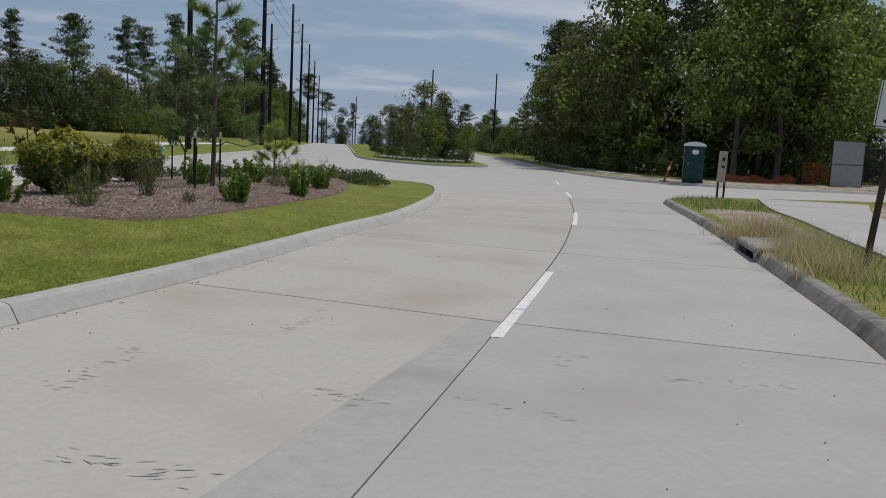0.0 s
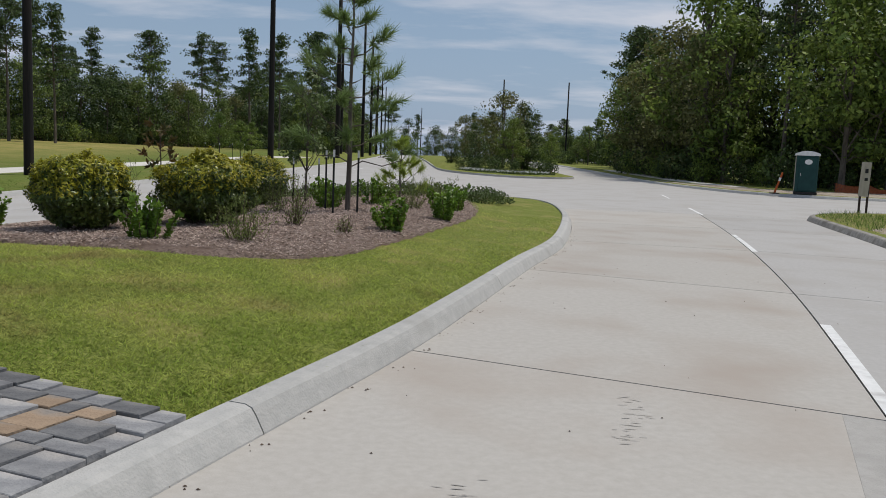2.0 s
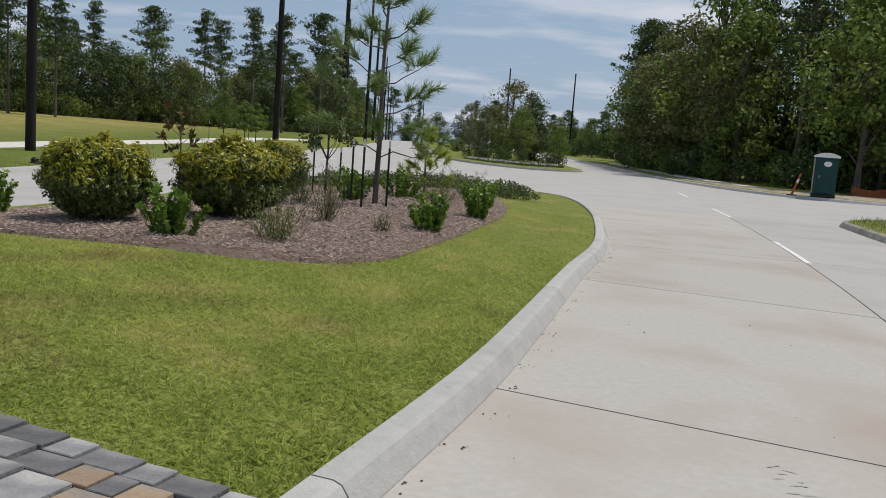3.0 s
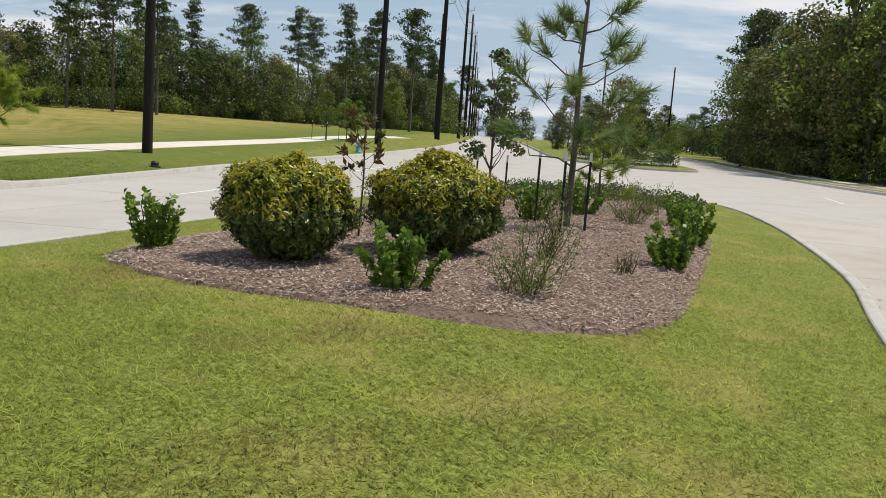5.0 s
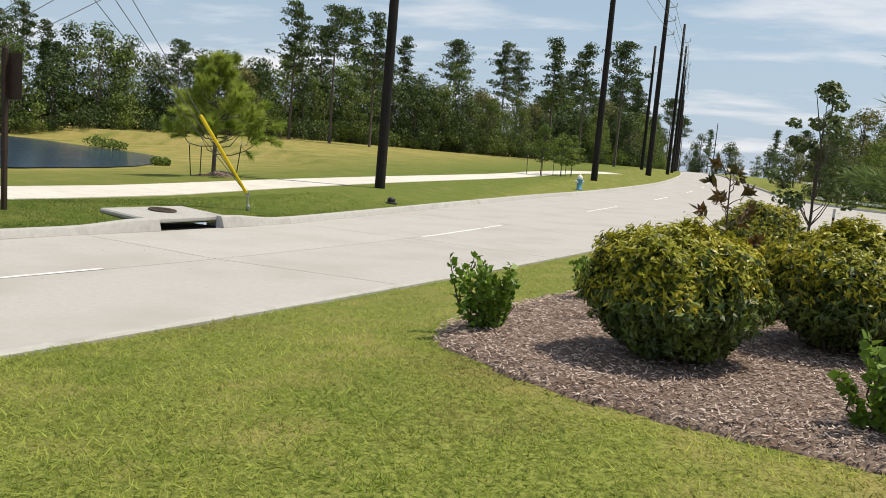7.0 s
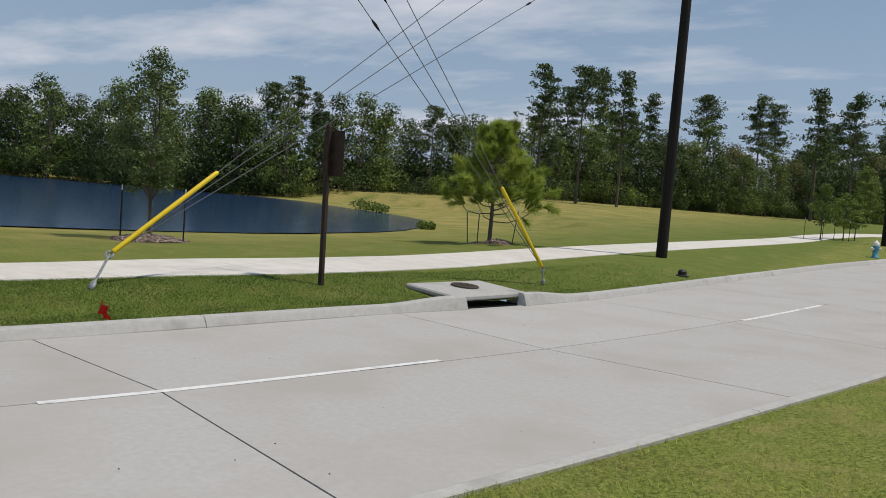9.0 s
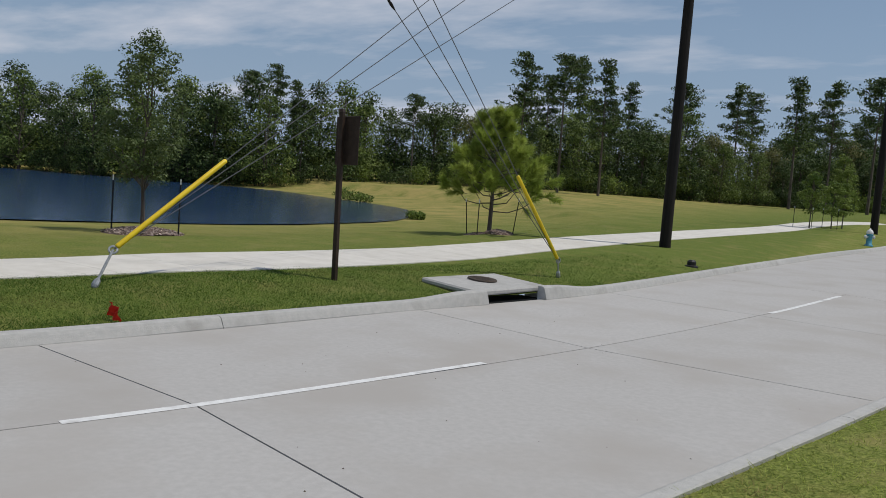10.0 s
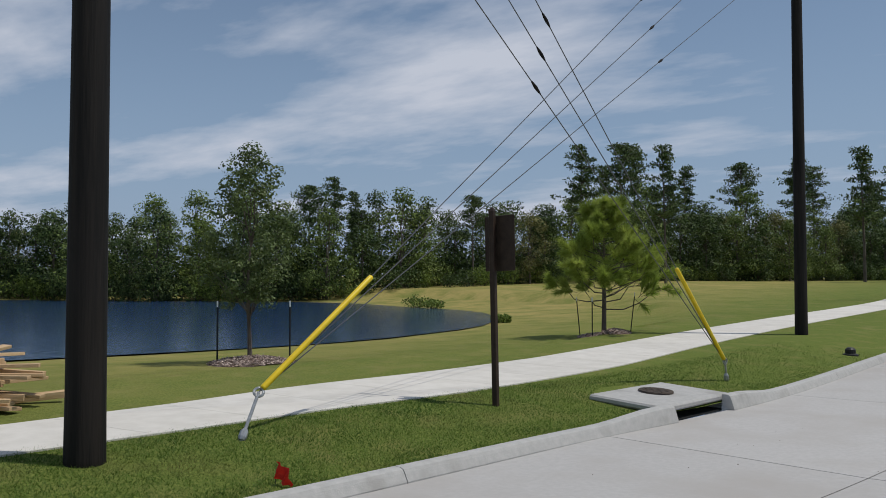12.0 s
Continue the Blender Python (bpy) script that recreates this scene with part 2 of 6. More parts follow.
def inside(poly, xy):
    """Which of the points lie in the closed polygon."""
    P = np.asarray(poly, float)
    Q = np.roll(P, -1, axis=0)
    r = np.zeros(len(xy), bool)
    hit = (xy[:, 0] >= P[:, 0].min()) & (xy[:, 0] <= P[:, 0].max()) & (xy[:, 1] >= P[:, 1].min()) & (xy[:, 1] <= P[:, 1].max())
    idx = np.flatnonzero(hit)
    den = np.where(Q[:, 1] == P[:, 1], 1e-12, Q[:, 1] - P[:, 1])
    for k in range(0, len(idx), 2000):
        i = idx[k:k + 2000]
        x, y = xy[i, 0][:, None], xy[i, 1][:, None]
        c = ((P[:, 1] > y) != (Q[:, 1] > y)) & (x < (Q[:, 0] - P[:, 0]) * (y - P[:, 1]) / den + P[:, 0])
        r[i] = c.sum(1) % 2 == 1
    return r


def edge_dist(poly, xy, closed=True):
    """The distance of each point from the polygon's edge."""
    A = np.asarray(poly, float)
    B = np.roll(A, -1, axis=0)
    if not closed:
        A, B = A[:-1], B[:-1]
    ab = B - A
    l2 = np.maximum((ab ** 2).sum(1), 1e-9)
    d = np.empty(len(xy))
    for k in range(0, len(xy), 2000):
        x, y = xy[k:k + 2000, 0][:, None], xy[k:k + 2000, 1][:, None]
        t = np.clip(((x - A[:, 0]) * ab[:, 0] + (y - A[:, 1]) * ab[:, 1]) / l2, 0, 1)
        d[k:k + 2000] = np.sqrt(((x - A[:, 0] - t * ab[:, 0]) ** 2 + (y - A[:, 1] - t * ab[:, 1]) ** 2).min(1))
    return d


from mathutils.geometry import delaunay_2d_cdt


def fill(loops, extra, keep):
    """Triangles over the loops' points and extra points; keep says which triangle centres stay."""
    vs, es = [], []
    for lp in loops:
        k = len(vs)
        vs += [Vector((float(p[0]), float(p[1]))) for p in lp]
        es += [(k + i, k + (i + 1) % len(lp)) for i in range(len(lp))]
    vs += [Vector((float(p[0]), float(p[1]))) for p in extra]
    v, _, f, *_ = delaunay_2d_cdt(vs, es, [], 0, 1e-4)
    xy = np.array([(p.x, p.y) for p in v])
    f = np.array([t for t in f if len(t) == 3])
    ok = keep(xy[f].mean(1))
    f = f[ok]
    used = np.unique(f)
    new_index = np.full(len(xy), -1)
    new_index[used] = np.arange(len(used))
    f = new_index[f]
    a, b, c = xy[used][f[:, 0]], xy[used][f[:, 1]], xy[used][f[:, 2]]
    flip = ((b - a)[:, 0] * (c - a)[:, 1] - (b - a)[:, 1] * (c - a)[:, 0]) < 0
    f[flip] = f[flip][:, ::-1]
    return xy[used], f


# ---- the plan ----
LEFT_KERB = [(-31, -34), (-24.5, -18), (-18.9, -3), (-17.3, 1.5), (-16.1, 5.2), (-15.4, 8.3), (-14.75, 11.3), (-13.8, 14.8), (-13.05, 19.2),
             (-12.0, 27), (-10.4, 38), (-8.8, 47), (-6.9, 62), (-5.4, 80), (-4.2, 110), (-3.6, 150), (-3.5, 300)]
LEFT_MID = [(-27, -34), (-20.5, -18), (-15.6, -3), (-14.2, 1), (-12.83, 4.86), (-11.8, 8.46), (-11.2, 10.5), (-9.9, 16.9), (-8.6, 24), (-6.6, 36), (-5, 47), (-3.2, 62), (-1.7, 80), (-0.4, 110), (0, 150), (0, 300)]
MED_LEFT = [(-23, -34), (-16.6, -18), (-11.3, -3), (-10.12, 0.4), (-9.23, 3.55), (-8.36, 6.7), (-7.78, 8.9), (-7.02, 11.9), (-5.6, 18.0)]
MED_TIP = [(-4.9, 20.6), (-3.9, 22.6), (-2.0, 23.9), (0.8, 24.6), (3.2, 24.3), (4.5, 22.9)]
MED_RIGHT = [(4.9, 20.6), (4.5, 16.4), (3.75, 12.4), (2.75, 8.2), (1.67, 5.04), (0.62, 1.82), (0, 0), (-0.85, -2.12), (-3.4, -8.3), (-7.8, -18), (-15, -34)]
RIGHT_MID = [(-8.8, -34), (-3.4, -18), (0.35, -8.3), (1.575, -4.95), (2.82, -1.7), (4.71, 3.55), (6.65, 9.7), (8.3, 15.6), (9.4, 20), (11.0, 27), (13.0, 36)]
RIGHT_KERB = [(-2.6, -34), (1.3, -18), (3.45, -8.3), (5.37, -3.3), (6.1, -1.37), (7.25, 2.1), (8.25, 5.24), (10.3, 11.9), (11.8, 17.1)]
RIGHT_CORNER = [(12.4, 18.8), (13.6, 20.2), (15.6, 21.2), (19, 22.2), (26, 24), (60, 29)]
FAR_CORNER = [(60, 41), (34, 37.0), (25, 36.2), (21.5, 37.0), (19.2, 40), (18.4, 46), (18.5, 54), (20, 70), (22.5, 100), (24, 140), (25, 300)]
MED2 = [(3.4, 299), (3.4, 150), (3.3, 100), (3.2, 72), (3.4, 62), (4.6, 57.5), (8, 55.6), (11.4, 56.4), (13.4, 59.5), (13.9, 66), (14.8, 82), (16.2, 110), (16.8, 150), (17, 299)]


def smooth_line(pts, step):
    n = int(sum(math.dist(a, b) for a, b in zip(pts, pts[1:])) / step) + 2
    return curve_at(pts, n)


lk = smooth_line(LEFT_KERB, 1.2)
corridor_right = np.vstack([smooth_line(RIGHT_KERB + RIGHT_CORNER, 0.8), smooth_line(FAR_CORNER, 1.0)])
CORRIDOR = np.vstack([lk, corridor_right[::-1]])
ISLAND1 = smooth_line(MED_LEFT + MED_TIP + MED_RIGHT, 0.6)
ISLAND2 = smooth_line(MED2, 1.0)
def offset_loop(loop, d, closed=True):
    """The loop moved d to the left of its direction of travel."""
    c = np.asarray(loop, float)
    t = (np.roll(c, -1, 0) - np.roll(c, 1, 0)) if closed else np.gradient(c, axis=0)
    t /= np.linalg.norm(t, axis=1)[:, None]
    return c + np.stack([-t[:, 1], t[:, 0]], 1) * d


POND = curve_at([(-39.5, 14), (-36.5, 21), (-34.2, 28.5), (-34.2, 37), (-36.5, 47), (-46, 62), (-60, 70), (-74, 77), (-88, 75), (-105, 68), (-124, 58),
                 (-128, 22), (-112, -20), (-85, -50), (-60, -40), (-46, -8), (-39.5, 14)], 90)[:-1]
POND = np.array((-10.1, 0.3)) + 0.80 * (POND - np.array((-10.1, 0.3)))
POND_Z = -0.40

_lky, _lkx = np.array(LEFT_KERB)[:, 1], np.array(LEFT_KERB)[:, 0]
_mly, _mlx = np.array(MED_LEFT + [(-4, 24), (2, 60), (3.3, 100), (3.3, 300)])[:, 1], np.array(MED_LEFT + [(-4, 24), (2, 60), (3.3, 100), (3.3, 300)])[:, 0]
_mr = np.array(MED_RIGHT[::-1] + [(6, 26), (10, 60), (14, 100), (14, 300)])


def step01(t):
    t = np.clip(t, 0, 1)
    return t * t * (3 - 2 * t)


def road_z(xy):
    """Height of the pavement: the left carriageway lies lower and falls to its kerb."""
    x, y = xy[:, 0], xy[:, 1]
    xl, a, b = np.interp(y, _lky, _lkx), np.interp(y, _mly, _mlx), np.interp(y, _mr[:, 1], _mr[:, 0])
    zl = -0.40 + 0.022 * np.clip(x - xl, -1, 9) + np.interp(y, [18, 60, 100, 160, 300], [0, 0.60, 1.1, 1.65, 1.9])
    zr = np.interp(y, [15, 60, 100, 160, 300], [0, 0.2, 0.6, 1.4, 1.7])
    return zl + (zr - zl) * step01((x - a) / np.maximum(b - a, 1.0))


def ground_z(xy):
    """Height of the grass and soil."""
    x, y = xy[:, 0], xy[:, 1]
    z = road_z(xy) + 0.15
    in1, in2 = inside(ISLAND1, xy), inside(ISLAND2, xy)
    d1 = edge_dist(ISLAND1, xy)
    z = z + np.where(in1, 0.27 * step01(d1 / 4.0), 0) + np.where(in2, 0.2 * step01(edge_dist(ISLAND2, xy) / 4), 0)
    left = (~in1) & (~in2) & (x < np.interp(y, _lky, _lkx))
    dl = edge_dist(lk, xy, closed=False)
    z = z + np.where(left, 0.22 * step01(dl / 2.8) + 0.10 * step01((dl - 2) / 8), 0)
    z = z - np.where(in1, 0.05 * (1 - step01((d1 - 0.18) / 0.16)), 0) - np.where(left, 0.03 * (1 - step01((dl - 0.18) / 0.16)), 0)
    pd = edge_dist(POND, xy) * np.where(inside(POND, xy), -1, 1)
    bank = POND_Z - 0.04 + 0.42 * step01((pd + 0.6) / 9.0)
    z = np.where(left, np.minimum(z, np.where(pd < 9, bank, z)), z)
    z = np.where(pd < 0, np.minimum(z, POND_Z - 0.05 - 0.1 * np.minimum(-pd, 5)), z)
    z = z + np.where(left, 0.8 * step01((dl - 25) / 50) * step01((y - 70) / 40), 0)
    far = np.clip((np.hypot(x, y) - 250) / 400, 0, 1)
    return z * (1 - far)


def zg(x, y):
    return float(ground_z(np.array([[x, y]], float))[0])


def zr(x, y):
    return float(road_z(np.array([[x, y]], float))[0])


# ---- ground, one sheet to the horizon ----
def build_ground():
    R = 1600
    outer = [(R * math.cos(a), R * math.sin(a)) for a in np.linspace(0, 2 * math.pi, 48, endpoint=False)]
    pts = []
    for (x0, x1, y0, y1, s) in ((-24, 8, -14, 32, 0.5), (-60, 40, -34, 80, 2.0), (-140, 90, -60, 200, 6.0), (-400, 400, -300, 500, 40.0), (-1400, 1400, -1400, 1400, 200)):
        gx, gy = np.meshgrid(np.arange(x0, x1, s), np.arange(y0, y1, s))
        pts.append(np.stack([gx.ravel(), gy.ravel()], 1) + np.random.uniform(-0.2, 0.2, (gx.size, 2)) * s)
    pts = np.vstack(pts)
    pts = pts[np.hypot(pts[:, 0], pts[:, 1]) < R - 50]
    near = np.minimum(edge_dist(CORRIDOR, pts), np.minimum(edge_dist(ISLAND1, pts), edge_dist(ISLAND2, pts)))
    road = inside(CORRIDOR, pts) & ~inside(ISLAND1, pts) & ~inside(ISLAND2, pts)
    pts = pts[(near > 0.3) & ~road]
    cor, i1, i2 = offset_loop(CORRIDOR, 0.18), offset_loop(ISLAND1, -0.18), offset_loop(ISLAND2, -0.18)
    xy, f = fill([outer, cor, i1, i2, POND], pts, lambda c: ~(inside(cor, c) & ~inside(i1, c) & ~inside(i2, c)))
    z = ground_z(xy)
    ob = link("ground", np.c_[xy, z], f, M["grass"], smooth=True)
    tagged(ob, "mown green lawn with dry yellow patches", "ground", kind="structure")


build_ground()


def build_road_base():
    gx, gy = np.meshgrid(np.arange(-32, 62, 2.5), np.arange(-34, 300, 2.5))
    pts = np.stack([gx.ravel(), gy.ravel()], 1)
    pts = pts[inside(CORRIDOR, pts) & ~inside(ISLAND1, pts) & ~inside(ISLAND2, pts)]
    xy, f = fill([CORRIDOR, ISLAND1, ISLAND2], pts, lambda c: inside(CORRIDOR, c) & ~inside(ISLAND1, c) & ~inside(ISLAND2, c))
    ob = link("road", np.c_[xy, road_z(xy) - 0.02], f, M["joint"], smooth=True)
    return tagged(ob, "pale grey concrete road of jointed slabs with dark joints", "road", kind="structure")


road = build_road_base()


def strip(name, a, b, k0, k1, v, parent, gap=0.01, n=8, m=6, material=None, side_gap=None):
    """One slab between the curves a and b (functions of a station), from station k0 to k1, thick enough to show its joints."""
    vs, fs = [], []
    for i in range(n + 1):
        t = k0 + (k1 - k0) * i / n
        p, q = a(t), b(t)
        w = np.linalg.norm(q - p)
        for j in range(m + 1):
            e = (gap if side_gap is None else side_gap) / w
            u = e + (1 - 2 * e) * j / m
            vs.append(p + (q - p) * u)
    xy = np.array(vs)
    c = xy.mean(0)
    g = gap / max(np.linalg.norm(a(k1) - a(k0)), 0.1)
    for j in range(m + 1):
        for i0, i1 in ((0, 1), (n, n - 1)):
            xy[i0 * (m + 1) + j] += (xy[i1 * (m + 1) + j] - xy[i0 * (m + 1) + j]) * g * n
    z = road_z(xy)
    for i in range(n):
        for j in range(m):
            o = i * (m + 1) + j
            fs.append((o, o + 1, o + m + 2, o + m + 1))
    top = np.c_[xy, z]
    rim = [j for j in range(m + 1)] + [i * (m + 1) + m for i in range(1, n + 1)] + [n * (m + 1) + j for j in range(m - 1, -1, -1)] + [i * (m + 1) for i in range(n - 1, 0, -1)]
    low = top[rim] - (0, 0, 0.03)
    base = len(top)
    for k in range(len(rim)):
        k2 = (k + 1) % len(rim)
        fs.append((rim[k2], rim[k], base + k, base + k2))
    a0 = xy[fs[0][1]] - xy[fs[0][0]]
    b0 = xy[fs[0][2]] - xy[fs[0][1]]
    if a0[0] * b0[1] - a0[1] * b0[0] < 0:
        fs = [t[::-1] for t in fs]
    return link(name, np.vstack([top, low]), fs, material or M["concrete"], parent)


def station(pts):
    """A curve through points that sit at whole stations."""
    P = np.array(pts, float)
    Q = np.vstack([2 * P[0] - P[1], P, 2 * P[-1] - P[-2]])

    def at(t):
        i = int(min(max(math.floor(t), 0), len(P) - 2))
        t = t - i
        p0, p1, p2, p3 = Q[i], Q[i + 1], Q[i + 2], Q[i + 3]
        return 0.5 * (2 * p1 + (p2 - p0) * t + (2 * p0 - 5 * p1 + 4 * p2 - p3) * t * t + (3 * p1 - p0 - 3 * p2 + p3) * t ** 3)
    return at


def along(pts, anchors):
    """Resamples the plan's curve so that the anchors fall on whole stations."""
    c = curve_at(pts, 1500)
    return station([c[np.argmin(np.linalg.norm(c - np.array(a), axis=1))] for a in anchors])


ra = along(MED_RIGHT[::-1], [(-12.4, -28), (-9.9, -22.4), (-7.4, -17), (-4.6, -11), (-2.0, -5.2), (0, 0), (1.67, 5.04), (3.05, 9.5), (4.15, 14.5), (4.9, 20.0)])
rc = along(RIGHT_MID, [(-7.4, -29.6), (-5.4, -24), (-3.7, -18.8), (-1.3, -12.7), (0.9, -6.9), (2.92, -1.55), (4.71, 3.55), (6.3, 8.7), (7.85, 14.0), (9.3, 19.6)])
rb = along(RIGHT_KERB + RIGHT_CORNER[:1], [(-1.5, -30), (-0.4, -25), (1.0, -19.5), (2.1, -13.8), (3.75, -7.6), (5.6, -2.75), (7.32, 2.3), (8.95, 7.5), (10.6, 12.9), (12.3, 18.7)])
for k in range(9):
    if k == 4:
        mid = lambda t: ra(t) + (rc(t) - ra(t)) * (0.80 + 0.12 * (t - 4))
        strip("slab", ra, mid, k, k + 1, 0, road, side_gap=0.0005, material=M["concrete_warm"])
        strip("slab", mid, rc, k, k + 1, 0, road, side_gap=0.0005, material=M["concrete_dark"])
    else:
        strip("slab", ra, rc, k, k + 1, 0, road, material=M["concrete_warm"])
    strip("slab", rc, rb, k, k + 1, 0, road)
la_anchor = [(-29, -29), (-26, -22), (-23.3, -15), (-20.6, -7.5), (-18.1, -0.6), (-16.0, 5.7), (-14.65, 11.65), (-13.3, 17.6), (-12.5, 23.6), (-11.6, 29.6), (-10.7, 36)]
lc_anchor = [(-24.9, -29), (-22.2, -22), (-19.4, -15.4), (-17.0, -8), (-14.85, -1.0), (-12.83, 4.86), (-11.2, 10.5), (-9.95, 16.7), (-8.9, 22.6), (-7.8, 29), (-6.6, 36)]
lb_anchor = [(-21, -29.3), (-18.2, -22.3), (-15.6, -15.6), (-13.0, -8.6), (-11, -2.4), (-9.23, 3.55), (-7.6, 9.9), (-6.25, 15.4), (-5.2, 20)]
la, lc, lb = along(LEFT_KERB, la_anchor), along(LEFT_MID, lc_anchor), along(MED_LEFT + MED_TIP[:2], lb_anchor)
for k in range(8):
    strip("slab", la, lc, k, k + 1, 0, road)
    strip("slab", lc, lb, k, k + 1, 0, road)


def build_plate():
    """The poured concrete of the crossing and of the road beyond it."""
    lim_l, lim_r = [la(t) for t in np.linspace(0, 8, 40)], [rb(t) for t in np.linspace(0, 9, 40)]
    a = np.array(lim_l + [lc(8), lb(8)] + [lb(t) for t in np.linspace(8, 0, 40)])
    b = np.array([ra(t) for t in np.linspace(0, 9, 40)] + [rc(9)] + lim_r[::-1])
    gx, gy = np.meshgrid(np.arange(-14, 62, 1.5), np.arange(15, 300, 1.5))
    pts = np.stack([gx.ravel(), gy.ravel()], 1)

    def keep(c):
        return inside(CORRIDOR, c) & ~inside(ISLAND1, c) & ~inside(ISLAND2, c) & ~inside(a, c) & ~inside(b, c) & (c[:, 1] > 12)
    pts = pts[keep(pts)]
    xy, f = fill([CORRIDOR, ISLAND1, ISLAND2, a, b], pts, keep)
    tagged(link("slab", np.c_[xy, road_z(xy)], f, M["concrete"], road, smooth=True), "wide poured concrete at the road crossing")


build_plate()


# ---- kerbs ----
def kerb(label, pts, side, joint=5.4, far=False, gap=None, material="kerb", rise=0.0):
    """A rounded concrete kerb in lengths with open joints; side is +1 where the road lies to the right of the direction of travel."""
    top = new("kerb")
    tagged(top, label, "kerb", kind="structure")
    c = smooth_line(pts, 0.35 if not far else 1.2)
    s = np.r_[0, np.cumsum(np.linalg.norm(np.diff(c, axis=0), axis=1))]
    t = np.gradient(c, axis=0)
    t /= np.linalg.norm(t, axis=1)[:, None]
    nrm = np.stack([t[:, 1], -t[:, 0]], 1) * side
    prof = [(0.035, -0.03), (0.03, 0.01), (-0.02, 0.10), (-0.045, 0.135), (-0.085, 0.15), (-0.185, 0.152), (-0.20, 0.14), (-0.20, -0.02)]
    i0 = 0
    while i0 < len(c) - 1:
        i1 = i0 + 1
        blocked = [gap is not None and math.dist(q, gap[0]) < gap[1] for q in (c[i0], c[i1])]
        if all(blocked):
            i0 += 1
            continue
        while i1 < len(c) - 1 and s[i1] - s[i0] < joint and not (gap is not None and math.dist(c[i1], gap[0]) < gap[1]):
            i1 += 1
        idx = range(i0, i1 + 1)
        vs, fs = [], []
        zb = road_z(c)
        for n_, i in enumerate(idx):
            p = c[i].copy()
            if n_ == 0:
                p += t[i] * 0.006
            if i == i1:
                p -= t[i] * 0.006
            for o, h in prof:
                q = p + nrm[i] * o
                up = 1 + rise * float(step01((2.9 - math.dist(c[i], gap[0])) / 1.7)) if rise else 1
                vs.append((q[0], q[1], zb[i] + h * up))
        m = len(prof)
        cnt = len(idx)
        for a in range(cnt - 1):
            for b in range(m - 1):
                o = a * m + b
                fs.append((o, o + 1, o + m + 1, o + m) if side < 0 else (o, o + m, o + m + 1, o + 1))
        fs.append(tuple(range(m)) if side > 0 else tuple(range(m))[::-1])
        e = (cnt - 1) * m
        fs.append(tuple(range(e, e + m))[::-1] if side > 0 else tuple(range(e, e + m)))
        link("kerb_length", vs, fs, M[material], top)
        i0 = i1
    return top


kerb("pale concrete kerb along the verge of the road by the pond", LEFT_KERB, 1, gap=((-14.02, 14.3), 1.12), rise=0.7)
kerb("pale concrete kerb round the planted median", MED_LEFT + MED_TIP + MED_RIGHT, -1)
kerb("stained concrete kerb along the weedy verge", RIGHT_KERB + RIGHT_CORNER, -1, gap=((7.9, 4.15), 0.95), material="kerb_stained")
kerb("concrete kerb on the far side of the crossing", FAR_CORNER, -1, far=True)
kerb("concrete kerb round the second planted median", MED2, -1, far=True)


# ---- pond ----
def build_pond():
    gx, gy = np.meshgrid(np.arange(-105, -26, 4.0), np.arange(-45, 52, 4.0))
    pts = np.stack([gx.ravel(), gy.ravel()], 1)
    pts = pts[inside(POND, pts)]
    xy, f = fill([POND], pts, lambda c: inside(POND, c))
    tagged(link("water", np.c_[xy, np.full(len(xy), POND_Z)], f, M["water"]), "dark blue rippled pond water", "pond", kind="structure")


build_pond()


def path_strip(name, label, a, b, material, z_off=0.02, slab=1.6, cat="sidewalk"):
    """A concrete path between two edge lines, laid in slabs with open joints."""
    top = new(name)
    tagged(top, label, cat, kind="structure")
    n = int(sum(math.dist(p, q) for p, q in zip(a, a[1:])) / slab)
    A, B = curve_at(a, n * 3 + 1), curve_at(b, n * 3 + 1)
    for k in range(n):
        vs, fs = [], []
        for i in range(4):
            p, q = A[k * 3 + i].copy(), B[k * 3 + i].copy()
            if i in (0, 3):
                e = 0.004 * (1 if i == 0 else -1)
                p, q = p + (A[k * 3 + 1] - A[k * 3]) / np.linalg.norm(A[k * 3 + 1] - A[k * 3]) * e, q + (A[k * 3 + 1] - A[k * 3]) / np.linalg.norm(A[k * 3 + 1] - A[k * 3]) * e
            for u in (0, 0.5, 1):
                r = p + (q - p) * u
                vs.append((r[0], r[1], zg(*r) + z_off))
        for i in range(3):
            for j in range(2):
                o = i * 3 + j
                fs.append((o, o + 1, o + 4, o + 3))
        rim = [0, 1, 2, 5, 8, 11, 10, 9, 6, 3]
        b0 = len(vs)
        vs += [(vs[r][0], vs[r][1], vs[r][2] - 0.1) for r in rim]
        for i in range(10):
            j = (i + 1) % 10
            fs.append((rim[j], rim[i], b0 + i, b0 + j))
        d = np.cross(np.array(vs[1]) - np.array(vs[0]), np.array(vs[4]) - np.array(vs[1]))
        if d[2] < 0:
            fs = [t[::-1] for t in fs]
        link("path_slab", vs, fs, material, top)


path_strip("sidewalk", "pale concrete sidewalk across the lawn by the road",
           [(-26, -16), (-22.0, -4), (-19.6, 2.5), (-18.6, 6.7), (-18.0, 9.8), (-17.3, 12.6), (-16.75, 17), (-16.4, 24), (-15.6, 33), (-13.6, 50), (-13, 62), (-12, 72), (-9.5, 84)],
           [(-28.4, -16.6), (-24.2, -4.6), (-21.4, 2.6), (-20.3, 8), (-20.0, 11.2), (-19.25, 15), (-18.7, 20), (-18.3, 26), (-17.4, 35), (-15.5, 51), (-15, 63), (-14, 74), (-11.4, 86)], M["walk"])

M["galv"] = mat("galvanised_steel", (0.32, 0.33, 0.33), (0.46, 0.47, 0.47), 20, 0.45, 0.1, 80, metal=0.8)

